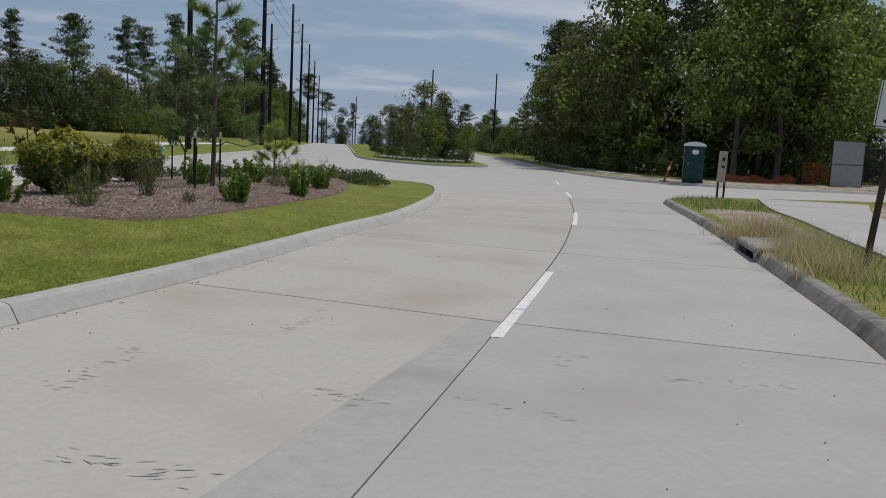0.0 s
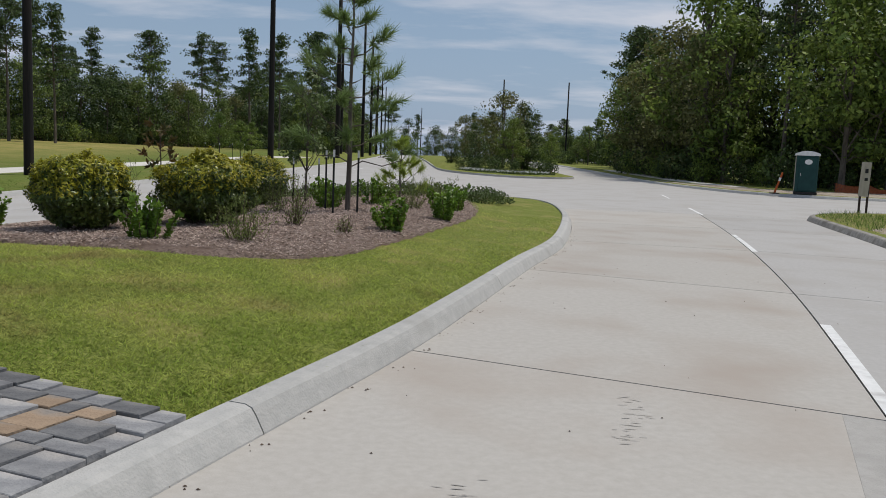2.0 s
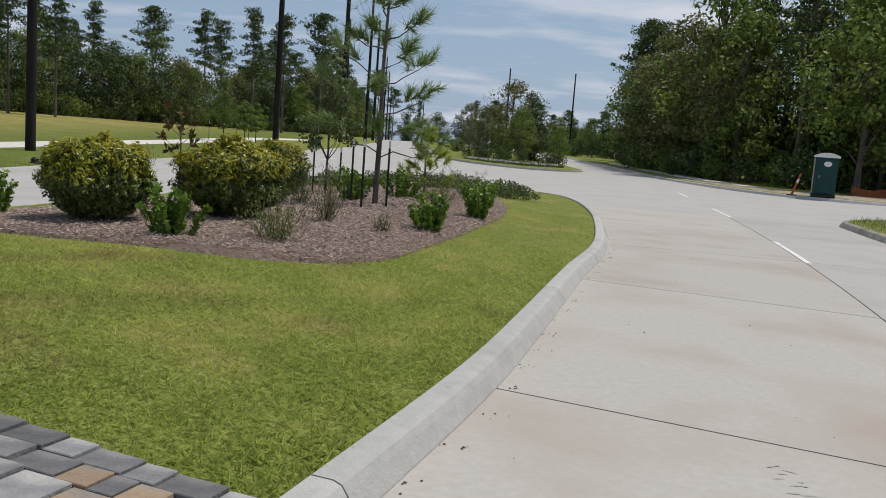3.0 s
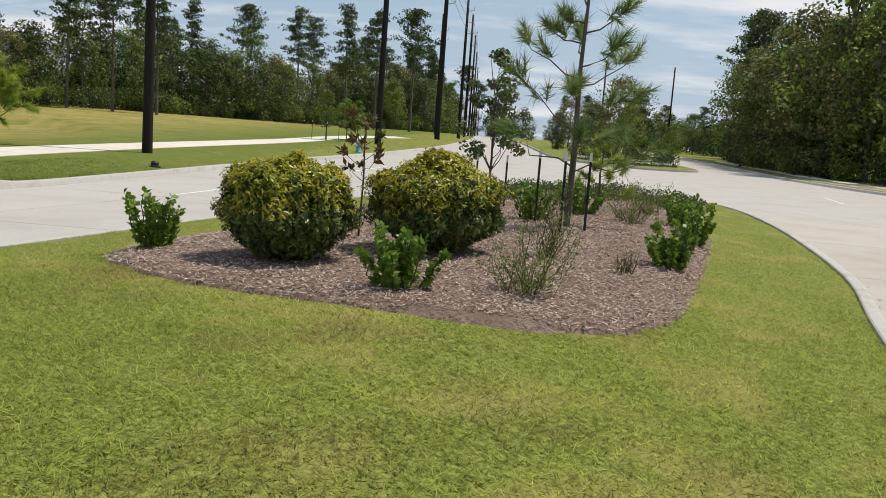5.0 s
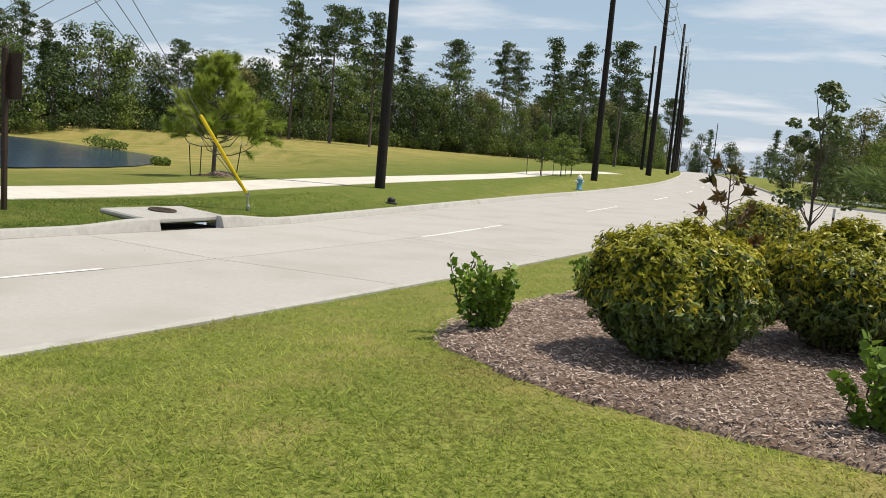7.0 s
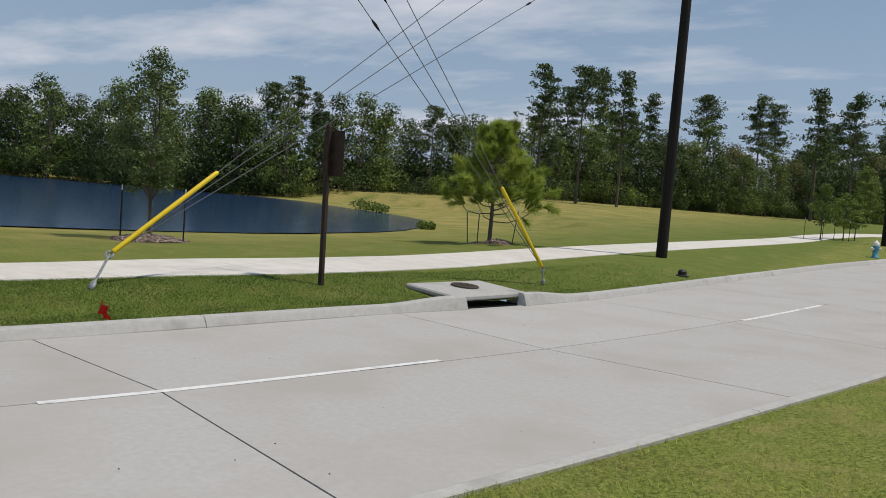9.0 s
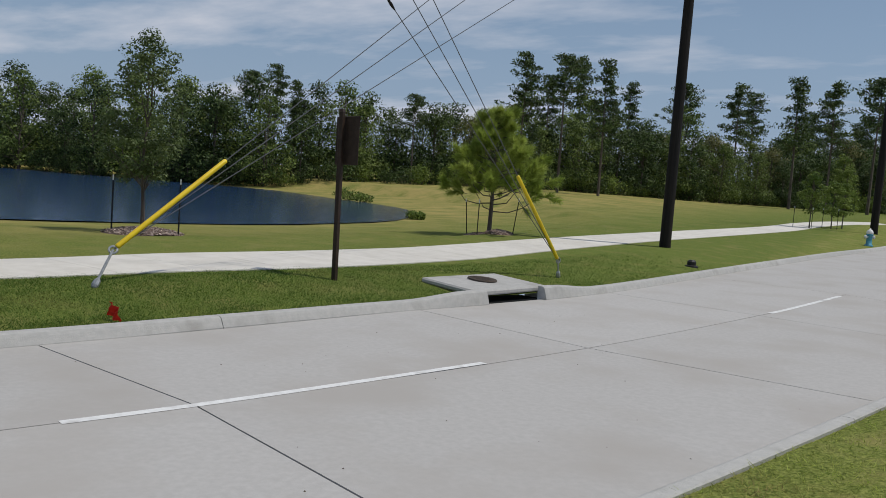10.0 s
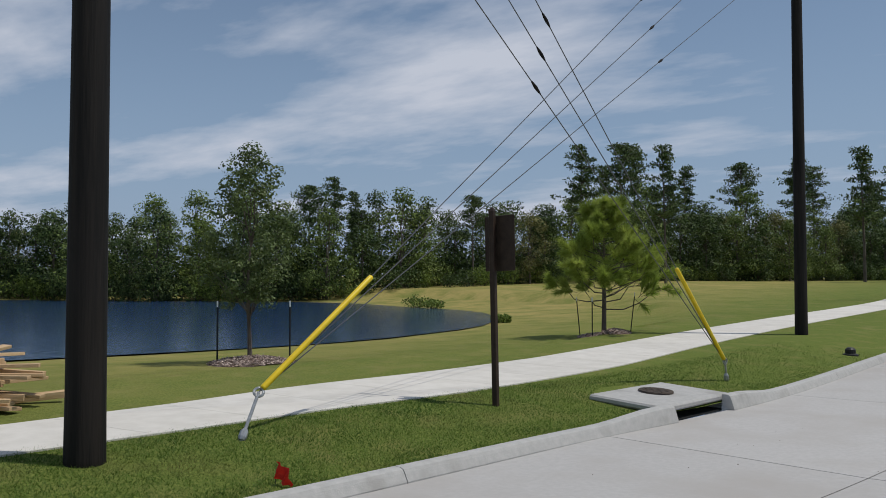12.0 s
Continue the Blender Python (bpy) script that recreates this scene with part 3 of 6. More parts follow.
# ---- vegetation helpers ----
def fast_mesh(name, verts, faces, material, parent=None, label=""):
    """A mesh from arrays; faces all have the same number of corners."""
    me = bpy.data.meshes.new(name)
    v, f = np.asarray(verts, np.float32), np.asarray(faces, np.int32)
    n, k = f.shape
    me.vertices.add(len(v))
    me.vertices.foreach_set("co", v.ravel())
    me.loops.add(n * k)
    me.loops.foreach_set("vertex_index", f.ravel())
    me.polygons.add(n)
    me.polygons.foreach_set("loop_start", np.arange(0, n * k, k, dtype=np.int32))
    me.polygons.foreach_set("loop_total", np.full(n, k, np.int32))
    me.update(calc_edges=True)
    me.materials.append(material)
    ob = new(name, me)
    if parent:
        ob.parent = parent
    if label:
        tagged(ob, label)
    return ob


def unit(v):
    return v / np.maximum(np.linalg.norm(v, axis=1, keepdims=True), 1e-9)


def leaf_quads(rng, c, size, ratio=0.5, up=0.0, dirs=None, spread=1.0, normals=None):
    """Pointed four-cornered leaves at the centres c, turned at random or along dirs."""
    n = len(c)
    d = rng.normal(size=(n, 3))
    if dirs is not None:
        d = unit(dirs) + d * spread * 0.35
    d[:, 2] += up
    d = unit(d)
    s = unit(np.cross(d, rng.normal(size=(n, 3))))
    if normals is not None:
        d = unit(np.cross(normals, rng.normal(size=(n, 3))))
        s = unit(np.cross(normals, d))
    L = size * rng.uniform(0.7, 1.3, (n, 1))
    w = L * ratio * 0.5
    nr = np.cross(d, s)
    v = np.stack([c - d * L * 0.5, c + s * w + nr * w * 0.25, c + d * L * 0.5, c - s * w + nr * w * 0.25], 1).reshape(-1, 3)
    return v, np.arange(4 * n).reshape(n, 4)


def join_vf(parts):
    vs, fs, o = [], [], 0
    for v, f in parts:
        vs.append(v)
        fs.append(f + o)
        o += len(v)
    return np.vstack(vs), np.vstack(fs)


def needle_tufts(rng, tips, dirs, length, per, width):
    """Bursts of long thin needles round each tip."""
    n = len(tips)
    c = np.repeat(tips, per, 0)
    d = unit(np.repeat(unit(dirs), per, 0) * 0.95 + rng.normal(size=(n * per, 3)) * 0.5)
    c = c - np.repeat(unit(dirs), per, 0) * rng.uniform(0, length * 0.9, (n * per, 1))
    L = length * rng.uniform(0.6, 1.1, (n * per, 1))
    s = unit(np.cross(d, rng.normal(size=(n * per, 3)))) * width
    v = np.stack([c - s, c + s, c + d * L], 1).reshape(-1, 3)
    return v, np.arange(3 * n * per).reshape(-1, 3)


def thing(name, x, y, z, label, category, group="", kind="", rz=0.0):
    ob = new(name)
    ob.matrix_world = pose(x, y, z, 0, 0, rz)
    return tagged(ob, label, category, group, kind)


def limb_points(rng, a, b, sag=0.0, n=5, wob=0.06):
    a, b = np.array(a, float), np.array(b, float)
    L = np.linalg.norm(b - a)
    out = [a + (b - a) * t + rng.normal(size=3) * wob * L * math.sin(math.pi * t) + np.array([0, 0, sag * L * math.sin(math.pi * t)]) for t in np.linspace(0, 1, n)]
    out[0] = a
    return out


def make_broadleaf(seed, h, w, leaf, label, category, leafmat, n_clump=70, per=70, low=0.18, trunk_r=0.16, name="tree", clump=0.13, bark="bark", group=""):
    """A broadleaf tree: tapered trunk, limbs, a ragged crown of many small leaves."""
    rng = np.random.default_rng(seed)
    top = thing(name, 0, 0, 0, label, category, group)
    bm = bmesh.new()
    tp = [(rng.normal() * 0.02 * h * t, rng.normal() * 0.02 * h * t, h * 0.93 * t - (0.1 if t == 0 else 0)) for t in np.linspace(0, 1, 7)]
    tube(bm, tp, [trunk_r * (1.25 if i == 0 else 1) * (1 - 0.9 * i / 6.5) for i in range(7)], 7)
    cents = []
    for i in range(n_clump):
        t = rng.uniform(low, 1.0)
        prof = math.sin(math.pi * min(1, (t - low) / (1 - low) * 0.86 + 0.14)) ** 0.7
        a = rng.uniform(0, 2 * math.pi)
        r = w * 0.5 * prof * rng.uniform(0.25, 1.08)
        cents.append((r * math.cos(a), r * math.sin(a), h * (t * 0.97)))
    cents = np.array(cents)
    for c in cents[:: max(1, n_clump // 16)]:
        zb = max(low * h * 0.8, c[2] - 0.25 * h)
        tube(bm, limb_points(rng, (0, 0, zb), c, 0.06), [trunk_r * 0.4, trunk_r * 0.3, trunk_r * 0.22, trunk_r * 0.14, trunk_r * 0.05], 5, cap=False)
    part("trunk", bm, M[bark], top)
    cs, ns = [], []
    for c in cents:
        k = int(per * rng.uniform(0.6, 1.4))
        g = unit(rng.normal(size=(k, 3)))
        cs.append(c + g * rng.uniform(0.35, 1.0, (k, 1)) ** 0.5 * np.array([1.0, 1.0, 0.7]) * (clump * h * rng.uniform(0.6, 1.3)))
        ns.append(unit(g + np.array([0, 0, 0.35]) + rng.normal(size=(k, 3)) * 0.45))
    v, f = leaf_quads(rng, np.vstack(cs), leaf, 0.62, normals=np.vstack(ns))
    fast_mesh("crown", v, f, leafmat, top)
    return top


def make_tall_pine(seed, h, label, leaf=0.36, n_branch=42, per=72, low=0.5, w=0.24, name="pine_tree"):
    """A tall forest pine: bare straight trunk and a high broken crown."""
    rng = np.random.default_rng(seed)
    top = thing(name, 0, 0, 0, label, "tree")
    bm = bmesh.new()
    lean = rng.normal(size=2) * 0.015 * h
    tube(bm, [(lean[0] * t * t, lean[1] * t * t, h * 0.98 * t - (0.1 if t == 0 else 0)) for t in np.linspace(0, 1, 6)], [0.2 * (1 - 0.88 * i / 5) for i in range(6)], 6)
    cs = []
    for i in range(n_branch):
        t = low + (1 - low) * (i + rng.uniform()) / n_branch
        a = rng.uniform(0, 2 * math.pi)
        L = h * w * (1 - ((t - low) / (1 - low)) ** 1.6 * 0.75) * rng.uniform(0.35, 1.0)
        o = np.array([lean[0] * t * t, lean[1] * t * t, h * t])
        e = o + np.array([math.cos(a) * L, math.sin(a) * L, L * rng.uniform(-0.05, 0.5)])
        tube(bm, limb_points(rng, o, e, 0.05, 4), [0.06, 0.05, 0.035, 0.015], 4, cap=False)
        for u in (0.45, 0.75, 1.0):
            k = int(per * rng.uniform(0.2, 0.5))
            g = unit(rng.normal(size=(k, 3))) * rng.uniform(0.2, 1, (k, 1)) ** 0.5 * np.array([1, 1, 0.5]) * h * 0.05 * rng.uniform(0.6, 1.3)
            cs.append(o + (e - o) * u + g)
    part("trunk", bm, M["bark"], top)
    v, f = leaf_quads(rng, np.vstack(cs), leaf, 0.42)
    fast_mesh("crown", v, f, M["needle"], top)
    return top


def make_bush_row(seed, w, h, label, leafmat, n=900, leaf=0.22, name="undergrowth"):
    rng = np.random.default_rng(seed)
    top = thing(name, 0, 0, 0, label, "bush")
    bm = bmesh.new()
    for i in range(7):
        a = rng.uniform(0, 6.28)
        e = (math.cos(a) * w * 0.4, math.sin(a) * w * 0.35, h * rng.uniform(0.5, 0.9))
        tube(bm, limb_points(rng, (math.cos(a) * 0.1, math.sin(a) * 0.1, -0.05), e), [0.03, 0.025, 0.02, 0.014, 0.006], 4, cap=False)
    part("branchwork", bm, M["bark"], top)
    k = rng.uniform(size=(n, 1)) ** 0.4
    g = unit(rng.normal(size=(n, 3))) * k
    lump = 1 + 0.25 * np.sin(g[:, 0:1] * 5 + seed) * np.cos(g[:, 1:2] * 4)
    c = g * lump * np.array([w * 0.5, w * 0.5, h * 0.55]) + np.array([0, 0, h * 0.5])
    c[:, 2] = np.abs(c[:, 2])
    v, f = leaf_quads(rng, c, leaf, 0.6)
    fast_mesh("foliage", v, f, leafmat, top)
    return top


def place(proto, x, y, s=1.0, rz=0.0, z=None, label=""):
    """A copy of a tree on the ground at x, y."""
    ob = copy_thing(proto, pose(x, y, (zg(x, y) if z is None else z) - 0.03, 0, 0, rz))
    ob.scale = (s, s, s)
    if label:
        tagged(ob, label)
    return ob


# ---- forests ----
rng0 = np.random.default_rng(11)
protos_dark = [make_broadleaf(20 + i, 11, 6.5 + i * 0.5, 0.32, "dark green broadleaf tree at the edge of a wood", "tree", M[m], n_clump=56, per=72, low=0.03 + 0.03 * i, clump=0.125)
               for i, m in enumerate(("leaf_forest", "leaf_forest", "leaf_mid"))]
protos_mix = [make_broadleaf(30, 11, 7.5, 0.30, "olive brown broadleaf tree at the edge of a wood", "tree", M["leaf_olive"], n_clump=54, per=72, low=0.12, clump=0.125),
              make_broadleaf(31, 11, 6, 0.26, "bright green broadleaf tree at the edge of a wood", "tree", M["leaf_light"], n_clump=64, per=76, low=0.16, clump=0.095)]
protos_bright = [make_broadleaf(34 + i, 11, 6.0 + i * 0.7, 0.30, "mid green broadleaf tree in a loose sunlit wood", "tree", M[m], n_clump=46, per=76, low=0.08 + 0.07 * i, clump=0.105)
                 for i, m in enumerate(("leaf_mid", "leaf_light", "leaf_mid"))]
protos_pine = [make_tall_pine(40 + i, 16, "tall forest pine with a bare trunk and high broken crown", low=0.42 + 0.1 * i, w=0.17 + 0.04 * i) for i in range(3)]
protos_low = [make_bush_row(50 + i, 3.6, 2.4, "dense green undergrowth at the foot of the wood", M[m], n=700, leaf=0.26) for i, m in enumerate(("leaf_forest", "leaf_light"))]
for p in protos_dark + protos_mix + protos_bright + protos_pine + protos_low:
    p.location = (0, -420, 0)


def along_line(pts, spacing):
    c = curve_at(pts, max(2, int(sum(math.dist(a, b) for a, b in zip(pts, pts[1:])) / spacing)))
    t = np.gradient(c, axis=0)
    t /= np.linalg.norm(t, axis=1)[:, None]
    return c, np.stack([-t[:, 1], t[:, 0]], 1)


def plant_wood(pts, side, rows, spacing, scale, pine_share, mix_share, under=True, seed=1, pine_scale=1.0, main=None):
    """Rows of trees behind a line; side turns the depth to one hand of it."""
    rng = np.random.default_rng(seed)
    for r in range(rows):
        c, n = along_line(pts, spacing * (1 + 0.15 * r))
        for p, q in zip(c, n):
            o = p + q * side * (r * spacing * 0.85 + rng.uniform(-1.5, 1.5)) + rng.uniform(-1.5, 1.5, 2)
            u = rng.uniform()
            k = protos_pine if u < pine_share else protos_mix if u < pine_share + mix_share else (main or protos_dark)
            s = scale * rng.uniform(0.78, 1.2) * (pine_scale if k is protos_pine else 1.0)
            place(k[rng.integers(len(k))], o[0], o[1], s, rng.uniform(0, 360))
        if under and r == 0:
            c, n = along_line(pts, spacing * 0.55)
            for p, q in zip(c, n):
                o = p - q * side * rng.uniform(0.5, 2.5)
                place(protos_low[int(rng.uniform() < 0.3)], o[0], o[1], rng.uniform(0.6, 1.25), rng.uniform(0, 360))
            for p, q in zip(c[::2], n[::2]):
                o = p + q * side * rng.uniform(4, 7)
                place(protos_low[0], o[0], o[1], rng.uniform(1.5, 2.3), rng.uniform(0, 360), label="tall dark thicket between the trees of the wood")


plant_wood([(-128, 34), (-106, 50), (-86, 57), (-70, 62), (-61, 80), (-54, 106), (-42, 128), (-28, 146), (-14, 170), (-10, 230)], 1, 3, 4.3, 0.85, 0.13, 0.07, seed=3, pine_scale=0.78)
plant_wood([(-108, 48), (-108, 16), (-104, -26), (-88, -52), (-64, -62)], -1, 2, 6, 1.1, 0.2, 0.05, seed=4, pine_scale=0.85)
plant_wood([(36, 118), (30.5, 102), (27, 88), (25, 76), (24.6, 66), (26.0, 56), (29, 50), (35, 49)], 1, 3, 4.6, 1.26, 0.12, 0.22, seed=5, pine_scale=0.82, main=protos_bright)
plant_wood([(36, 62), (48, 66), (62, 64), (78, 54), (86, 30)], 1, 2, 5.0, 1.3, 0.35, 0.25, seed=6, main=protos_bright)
plant_wood([(-40, 420), (0, 440), (50, 420), (110, 380), (150, 320)], 1, 1, 9.0, 1.2, 0.2, 0.1, under=False, seed=8)
plant_wood([(30, 130), (31, 170), (33, 220), (36, 290)], -1, 2, 6.0, 0.55, 0.12, 0.3, seed=9, main=protos_bright)
plant_wood([(-56, 112), (-46, 136), (-32, 156), (-18, 182), (-14, 230)], 1, 2, 5.0, 1.15, 0.3, 0.1, under=False, seed=7, pine_scale=0.95)
for x, y, s in ((28.2, 46.6, 1.25), (31.2, 46.2, 1.35), (34.6, 48.2, 1.4), (38.5, 53, 1.4), (43.0, 58, 1.3)):
    place(protos_mix[1], x, y, s, x * 51)
for x, y, s in ((24.2, 70, 1.0), (24.6, 62, 1.05), (25.6, 84, 0.95)):
    place(protos_mix[0], x, y, s, x * 51)
for x, y, s in ((-52.0, 97, 1.05), (-47.3, 99, 1.06), (-42.6, 101, 1.03), (-74, 72, 0.72), (-69, 74, 0.66), (-24, 130, 1.15), (-19, 128, 1.1), (-14, 134, 1.2)):
    place(protos_pine[int(abs(x)) % 3], x, y, s, x * 17)
for x, y, s in ((-8, 260, 1.3), (3, 330, 1.3), (14, 340, 1.2), (26, 300, 1.0), (22, 200, 0.7), (28, 170, 0.6), (31, 150, 0.55), (20, 250, 0.8), (-4, 380, 1.4), (8, 390, 1.2)):
    place((protos_pine + protos_dark)[int(abs(x * 3 + y)) % 6], x, y, s, x * 31)
# second median: small trees and shrubs
for x, y, s in ((9.3, 71, 0.64), (11.4, 73, 0.56), (9.5, 66, 0.42), (7.2, 72, 0.42), (11.8, 74, 0.52), (6.2, 64.5, 0.34), (10.5, 84, 0.5), (13.2, 90, 0.5), (7.6, 95, 0.5), (12.5, 64, 0.3), (8.6, 80, 0.45), (5.4, 84, 0.34)):
    place((protos_mix[1], protos_dark[0], protos_mix[0])[int(x * 7) % 3], x, y, s, x * 77, label="young broadleaf tree on the second median")
for x, y, s in ((6.0, 61.5, 0.42), (7.3, 61.0, 0.45), (11.2, 61.5, 0.48), (12.3, 63, 0.4), (9.2, 62.5, 0.4), (5.2, 66, 0.4), (12.8, 68, 0.5), (8.5, 68, 0.5)):
    place(protos_low[0], x, y, s, x * 40, label="clipped dark green shrub on the second median")
for p in protos_dark + protos_mix + protos_bright + protos_pine + protos_low:
    for o in (*p.children_recursive, p):
        bpy.data.objects.remove(o)


# ---- utility poles, guys and wires ----
def utility_pole(x, y, h, r=0.2, arms=(), lean=0.0):
    top = thing("utility_pole", x, y, zg(x, y), "tall black creosoted wooden utility pole beside the road", "utility pole", "poles along the road")
    bm = bmesh.new()
    zs = [-0.3, 0.05, 0.6, 2, 5, 9, 14, h]
    tube(bm, [(lean * z, 0, z) for z in zs], [r * 1.04, r * 1.03, r, r * 0.98, r * 0.93, r * 0.86, r * 0.76, r * 0.64], 20)
    part("pole", bm, M["pole"], top, smooth=True)
    for z, s in arms:
        bm = bmesh.new()
        tube(bm, [(s * r * 0.5, 0, z), (s * 0.5, 0, z + 0.06), (s * 0.95, 0, z + 0.16)], [0.05, 0.045, 0.04], 6)
        arm = part("bracket_arm", bm, M["galv"], top)
        bm = bmesh.new()
        for k in range(5):
            tube(bm, [(s * 0.95, 0, z + 0.16 + k * 0.09), (s * 0.95, 0, z + 0.21 + k * 0.09)], [0.075, 0.05], 8)
        part("insulator", bm, M["galv"], arm, "grey ribbed insulator")
    bm = bmesh.new()
    tube(bm, [(r * 1.01 * math.cos(2.6), r * 1.01 * math.sin(2.6), 0), (r * math.cos(2.6), r * math.sin(2.6), 2.6)], [0.022, 0.022], 6)
    part("ground_wire_guard", bm, M["galv"], top, "grey moulding over the ground wire")
    return top


M["yellow"] = mat("yellow_plastic", (0.72, 0.50, 0.008), (0.80, 0.58, 0.012), 6, 0.4, 0.02, 60, spec=0.5)
M["wire"] = mat("steel_strand", (0.10, 0.10, 0.10), (0.18, 0.18, 0.18), 40, 0.5, metal=0.6)
POLES = [(-18.06, 5.81, 19, 0.205, ()), (-14.91, 28.42, 19, 0.19, ()), (-9.82, 58.2, 20.5, 0.23, ((16.4, 1), (18.2, 1))), (-7.25, 91, 20.5, 0.30, ((14.6, 1), (16.0, 1), (17.4, 1), (19, 1))),
         (-9.6, 131, 18.5, 0.26, ((14.5, 1), (16, 1))), (-5.6, 118, 20, 0.24, ((14.5, 1), (16, 1), (17.6, 1))), (-5.2, 140, 20, 0.24, ((15, 1), (17, 1))), (-5.0, 170, 20, 0.22, ((15, 1),)), (-4.9, 205, 20, 0.22, ((15, 1),)),
         (-4.8, 250, 20, 0.22, ()), (-4.6, 300, 19, 0.22, ()), (17.6, 142, 13, 0.15, ()), (29, 142, 13.5, 0.15, ()), (8, 330, 19, 0.2, ())]
for x, y, h, r, arms in POLES:
    utility_pole(x, y, h, r, arms)


def wire(label, a, b, r=0.008, sag=0.0, name="guy_wire", beads=(), group=""):
    top = thing(name, *a, label, "wire", group)
    a, b = Vector(a), Vector(b)
    bm = bmesh.new()
    n = 2 if sag == 0 else 14
    pts = [(b - a) * (i / (n - 1)) + Vector((0, 0, -sag * 4 * (i / (n - 1)) * (1 - i / (n - 1)))) for i in range(n)]
    tube(bm, pts, [r] * n, 5)
    part("strand", bm, M["wire"], top)
    d = (b - a).normalized()
    for u in beads:
        bm = bmesh.new()
        p = (b - a) * u
        tube(bm, [p - d * 0.14, p - d * 0.08, p, p + d * 0.08, p + d * 0.14], [0.01, 0.022, 0.03, 0.022, 0.01], 8)
        part("strain_insulator", bm, M["pole"], top, "dark strain insulator")
    return top


def guy_anchor(x, y, eye, aim):
    """The anchor rod, its eye and the yellow guard on the guy."""
    z = zg(x, y)
    o = Vector((x, y, z))
    e = Vector(eye) - o
    r = e.normalized()
    d = (Vector(aim) - Vector(eye)).normalized()
    top = thing("guy_anchor", x, y, z, "yellow plastic guy guard on a galvanised anchor rod in the grass", "guy anchor")
    bm = bmesh.new()
    tube(bm, [r * -0.2, e], [0.022, 0.02], 8)
    tube(bm, [r * 0.0, r * 0.04, r * 0.12, r * 0.16], [0.04, 0.055, 0.05, 0.025], 8)
    part("anchor_rod", bm, M["galv"], top)
    bm = bmesh.new()
    side = r.cross(d).normalized() if r.cross(d).length > 0.05 else r.orthogonal().normalized()
    up = side.cross(d)
    for k in range(10):
        a0, a1 = 2 * math.pi * k / 10, 2 * math.pi * (k + 1) / 10
        tube(bm, [e + (d * math.cos(a0) + up * math.sin(a0)) * 0.06, e + (d * math.cos(a1) + up * math.sin(a1)) * 0.06], [0.018, 0.018], 6)
    part("eye", bm, M["galv"], top)
    bm = bmesh.new()
    s = e + d * 0.06
    tube(bm, [s, s + d * 0.03, s + d * 2.3, s + d * 2.36, s + d * 2.38], [0.035, 0.042, 0.042, 0.038, 0.015], 12)
    part("guard", bm, M["yellow"], top, "bright yellow plastic guard", smooth=True)


for ax, ay, eye, px, py, hs, bd in ((-17.59, 7.57, (-17.72, 7.98, 0.42), -14.91, 28.42, (15.6, 13.95, 12.2), (0.5, 0.52, 0.54)),
                                    (-14.44, 17.52, (-14.45, 17.45, 0.2), -18.06, 5.81, (14.0, 12.35, 10.8), (0.42, 0.43, 0.44))):
    guy_anchor(ax, ay, eye, (px, py, hs[0]))
    for h, b in zip(hs, bd):
        wire("thin grey steel guy wire up to the utility pole", eye, (px, py, h), 0.009, beads=(b,), group="guy wires")
for i, z in enumerate((18.5, 17.2, 15.9)):
    ends = [(-9.6, 58.2), (-6.4, 91), (-4.8, 118), (-4.4, 140), (-4.2, 170)]
    for a, b in zip(ends, ends[1:]):
        wire("black overhead line between the poles", (*a, z), (*b, z - 0.2), 0.02, 0.5, "overhead_line", group="overhead lines")
    wire("black overhead line between the poles", (-14.91, 28.42, z - 1.5), (-9.6, 58.2, z), 0.016, 0.9, "overhead_line", group="overhead lines")
    wire("black overhead line between the poles", (-18.06, 5.81, z - 1.5), (-14.91, 28.42, z - 1.5), 0.016, 0.5, "overhead_line", group="overhead lines")


# ---- the planted bed ----
BED = curve_at([(-5.98, 4.8), (-5.12, 3.8), (-4.45, 3.4), (-3.5, 3.02), (-2.8, 2.78), (-2.0, 2.7), (-1.22, 3.08), (-0.66, 3.88), (-0.2, 5.2), (0.5, 7.4), (1.45, 10.9), (1.8, 14.6),
                (1.3, 17.4), (-1, 18.6), (-3.2, 17), (-4.5, 12.5), (-5.2, 9), (-5.75, 7.5), (-6.15, 6.0), (-5.98, 4.8)], 120)[:-1]

_gx, _gy = np.arange(-26, 14, 0.25), np.arange(-10, 34, 0.25)
_mx, _my = np.meshgrid(_gx, _gy)
_GZ = ground_z(np.stack([_mx.ravel(), _my.ravel()], 1)).reshape(_mx.shape)


def z_fast(xy):
    """Ground height near the walk, read from a grid."""
    u, v = (xy[:, 0] - _gx[0]) / 0.25, (xy[:, 1] - _gy[0]) / 0.25
    i, j = np.clip(u.astype(int), 0, len(_gx) - 2), np.clip(v.astype(int), 0, len(_gy) - 2)
    a, b = np.clip(u - i, 0, 1), np.clip(v - j, 0, 1)
    return (_GZ[j, i] * (1 - a) + _GZ[j, i + 1] * a) * (1 - b) + (_GZ[j + 1, i] * (1 - a) + _GZ[j + 1, i + 1] * a) * b


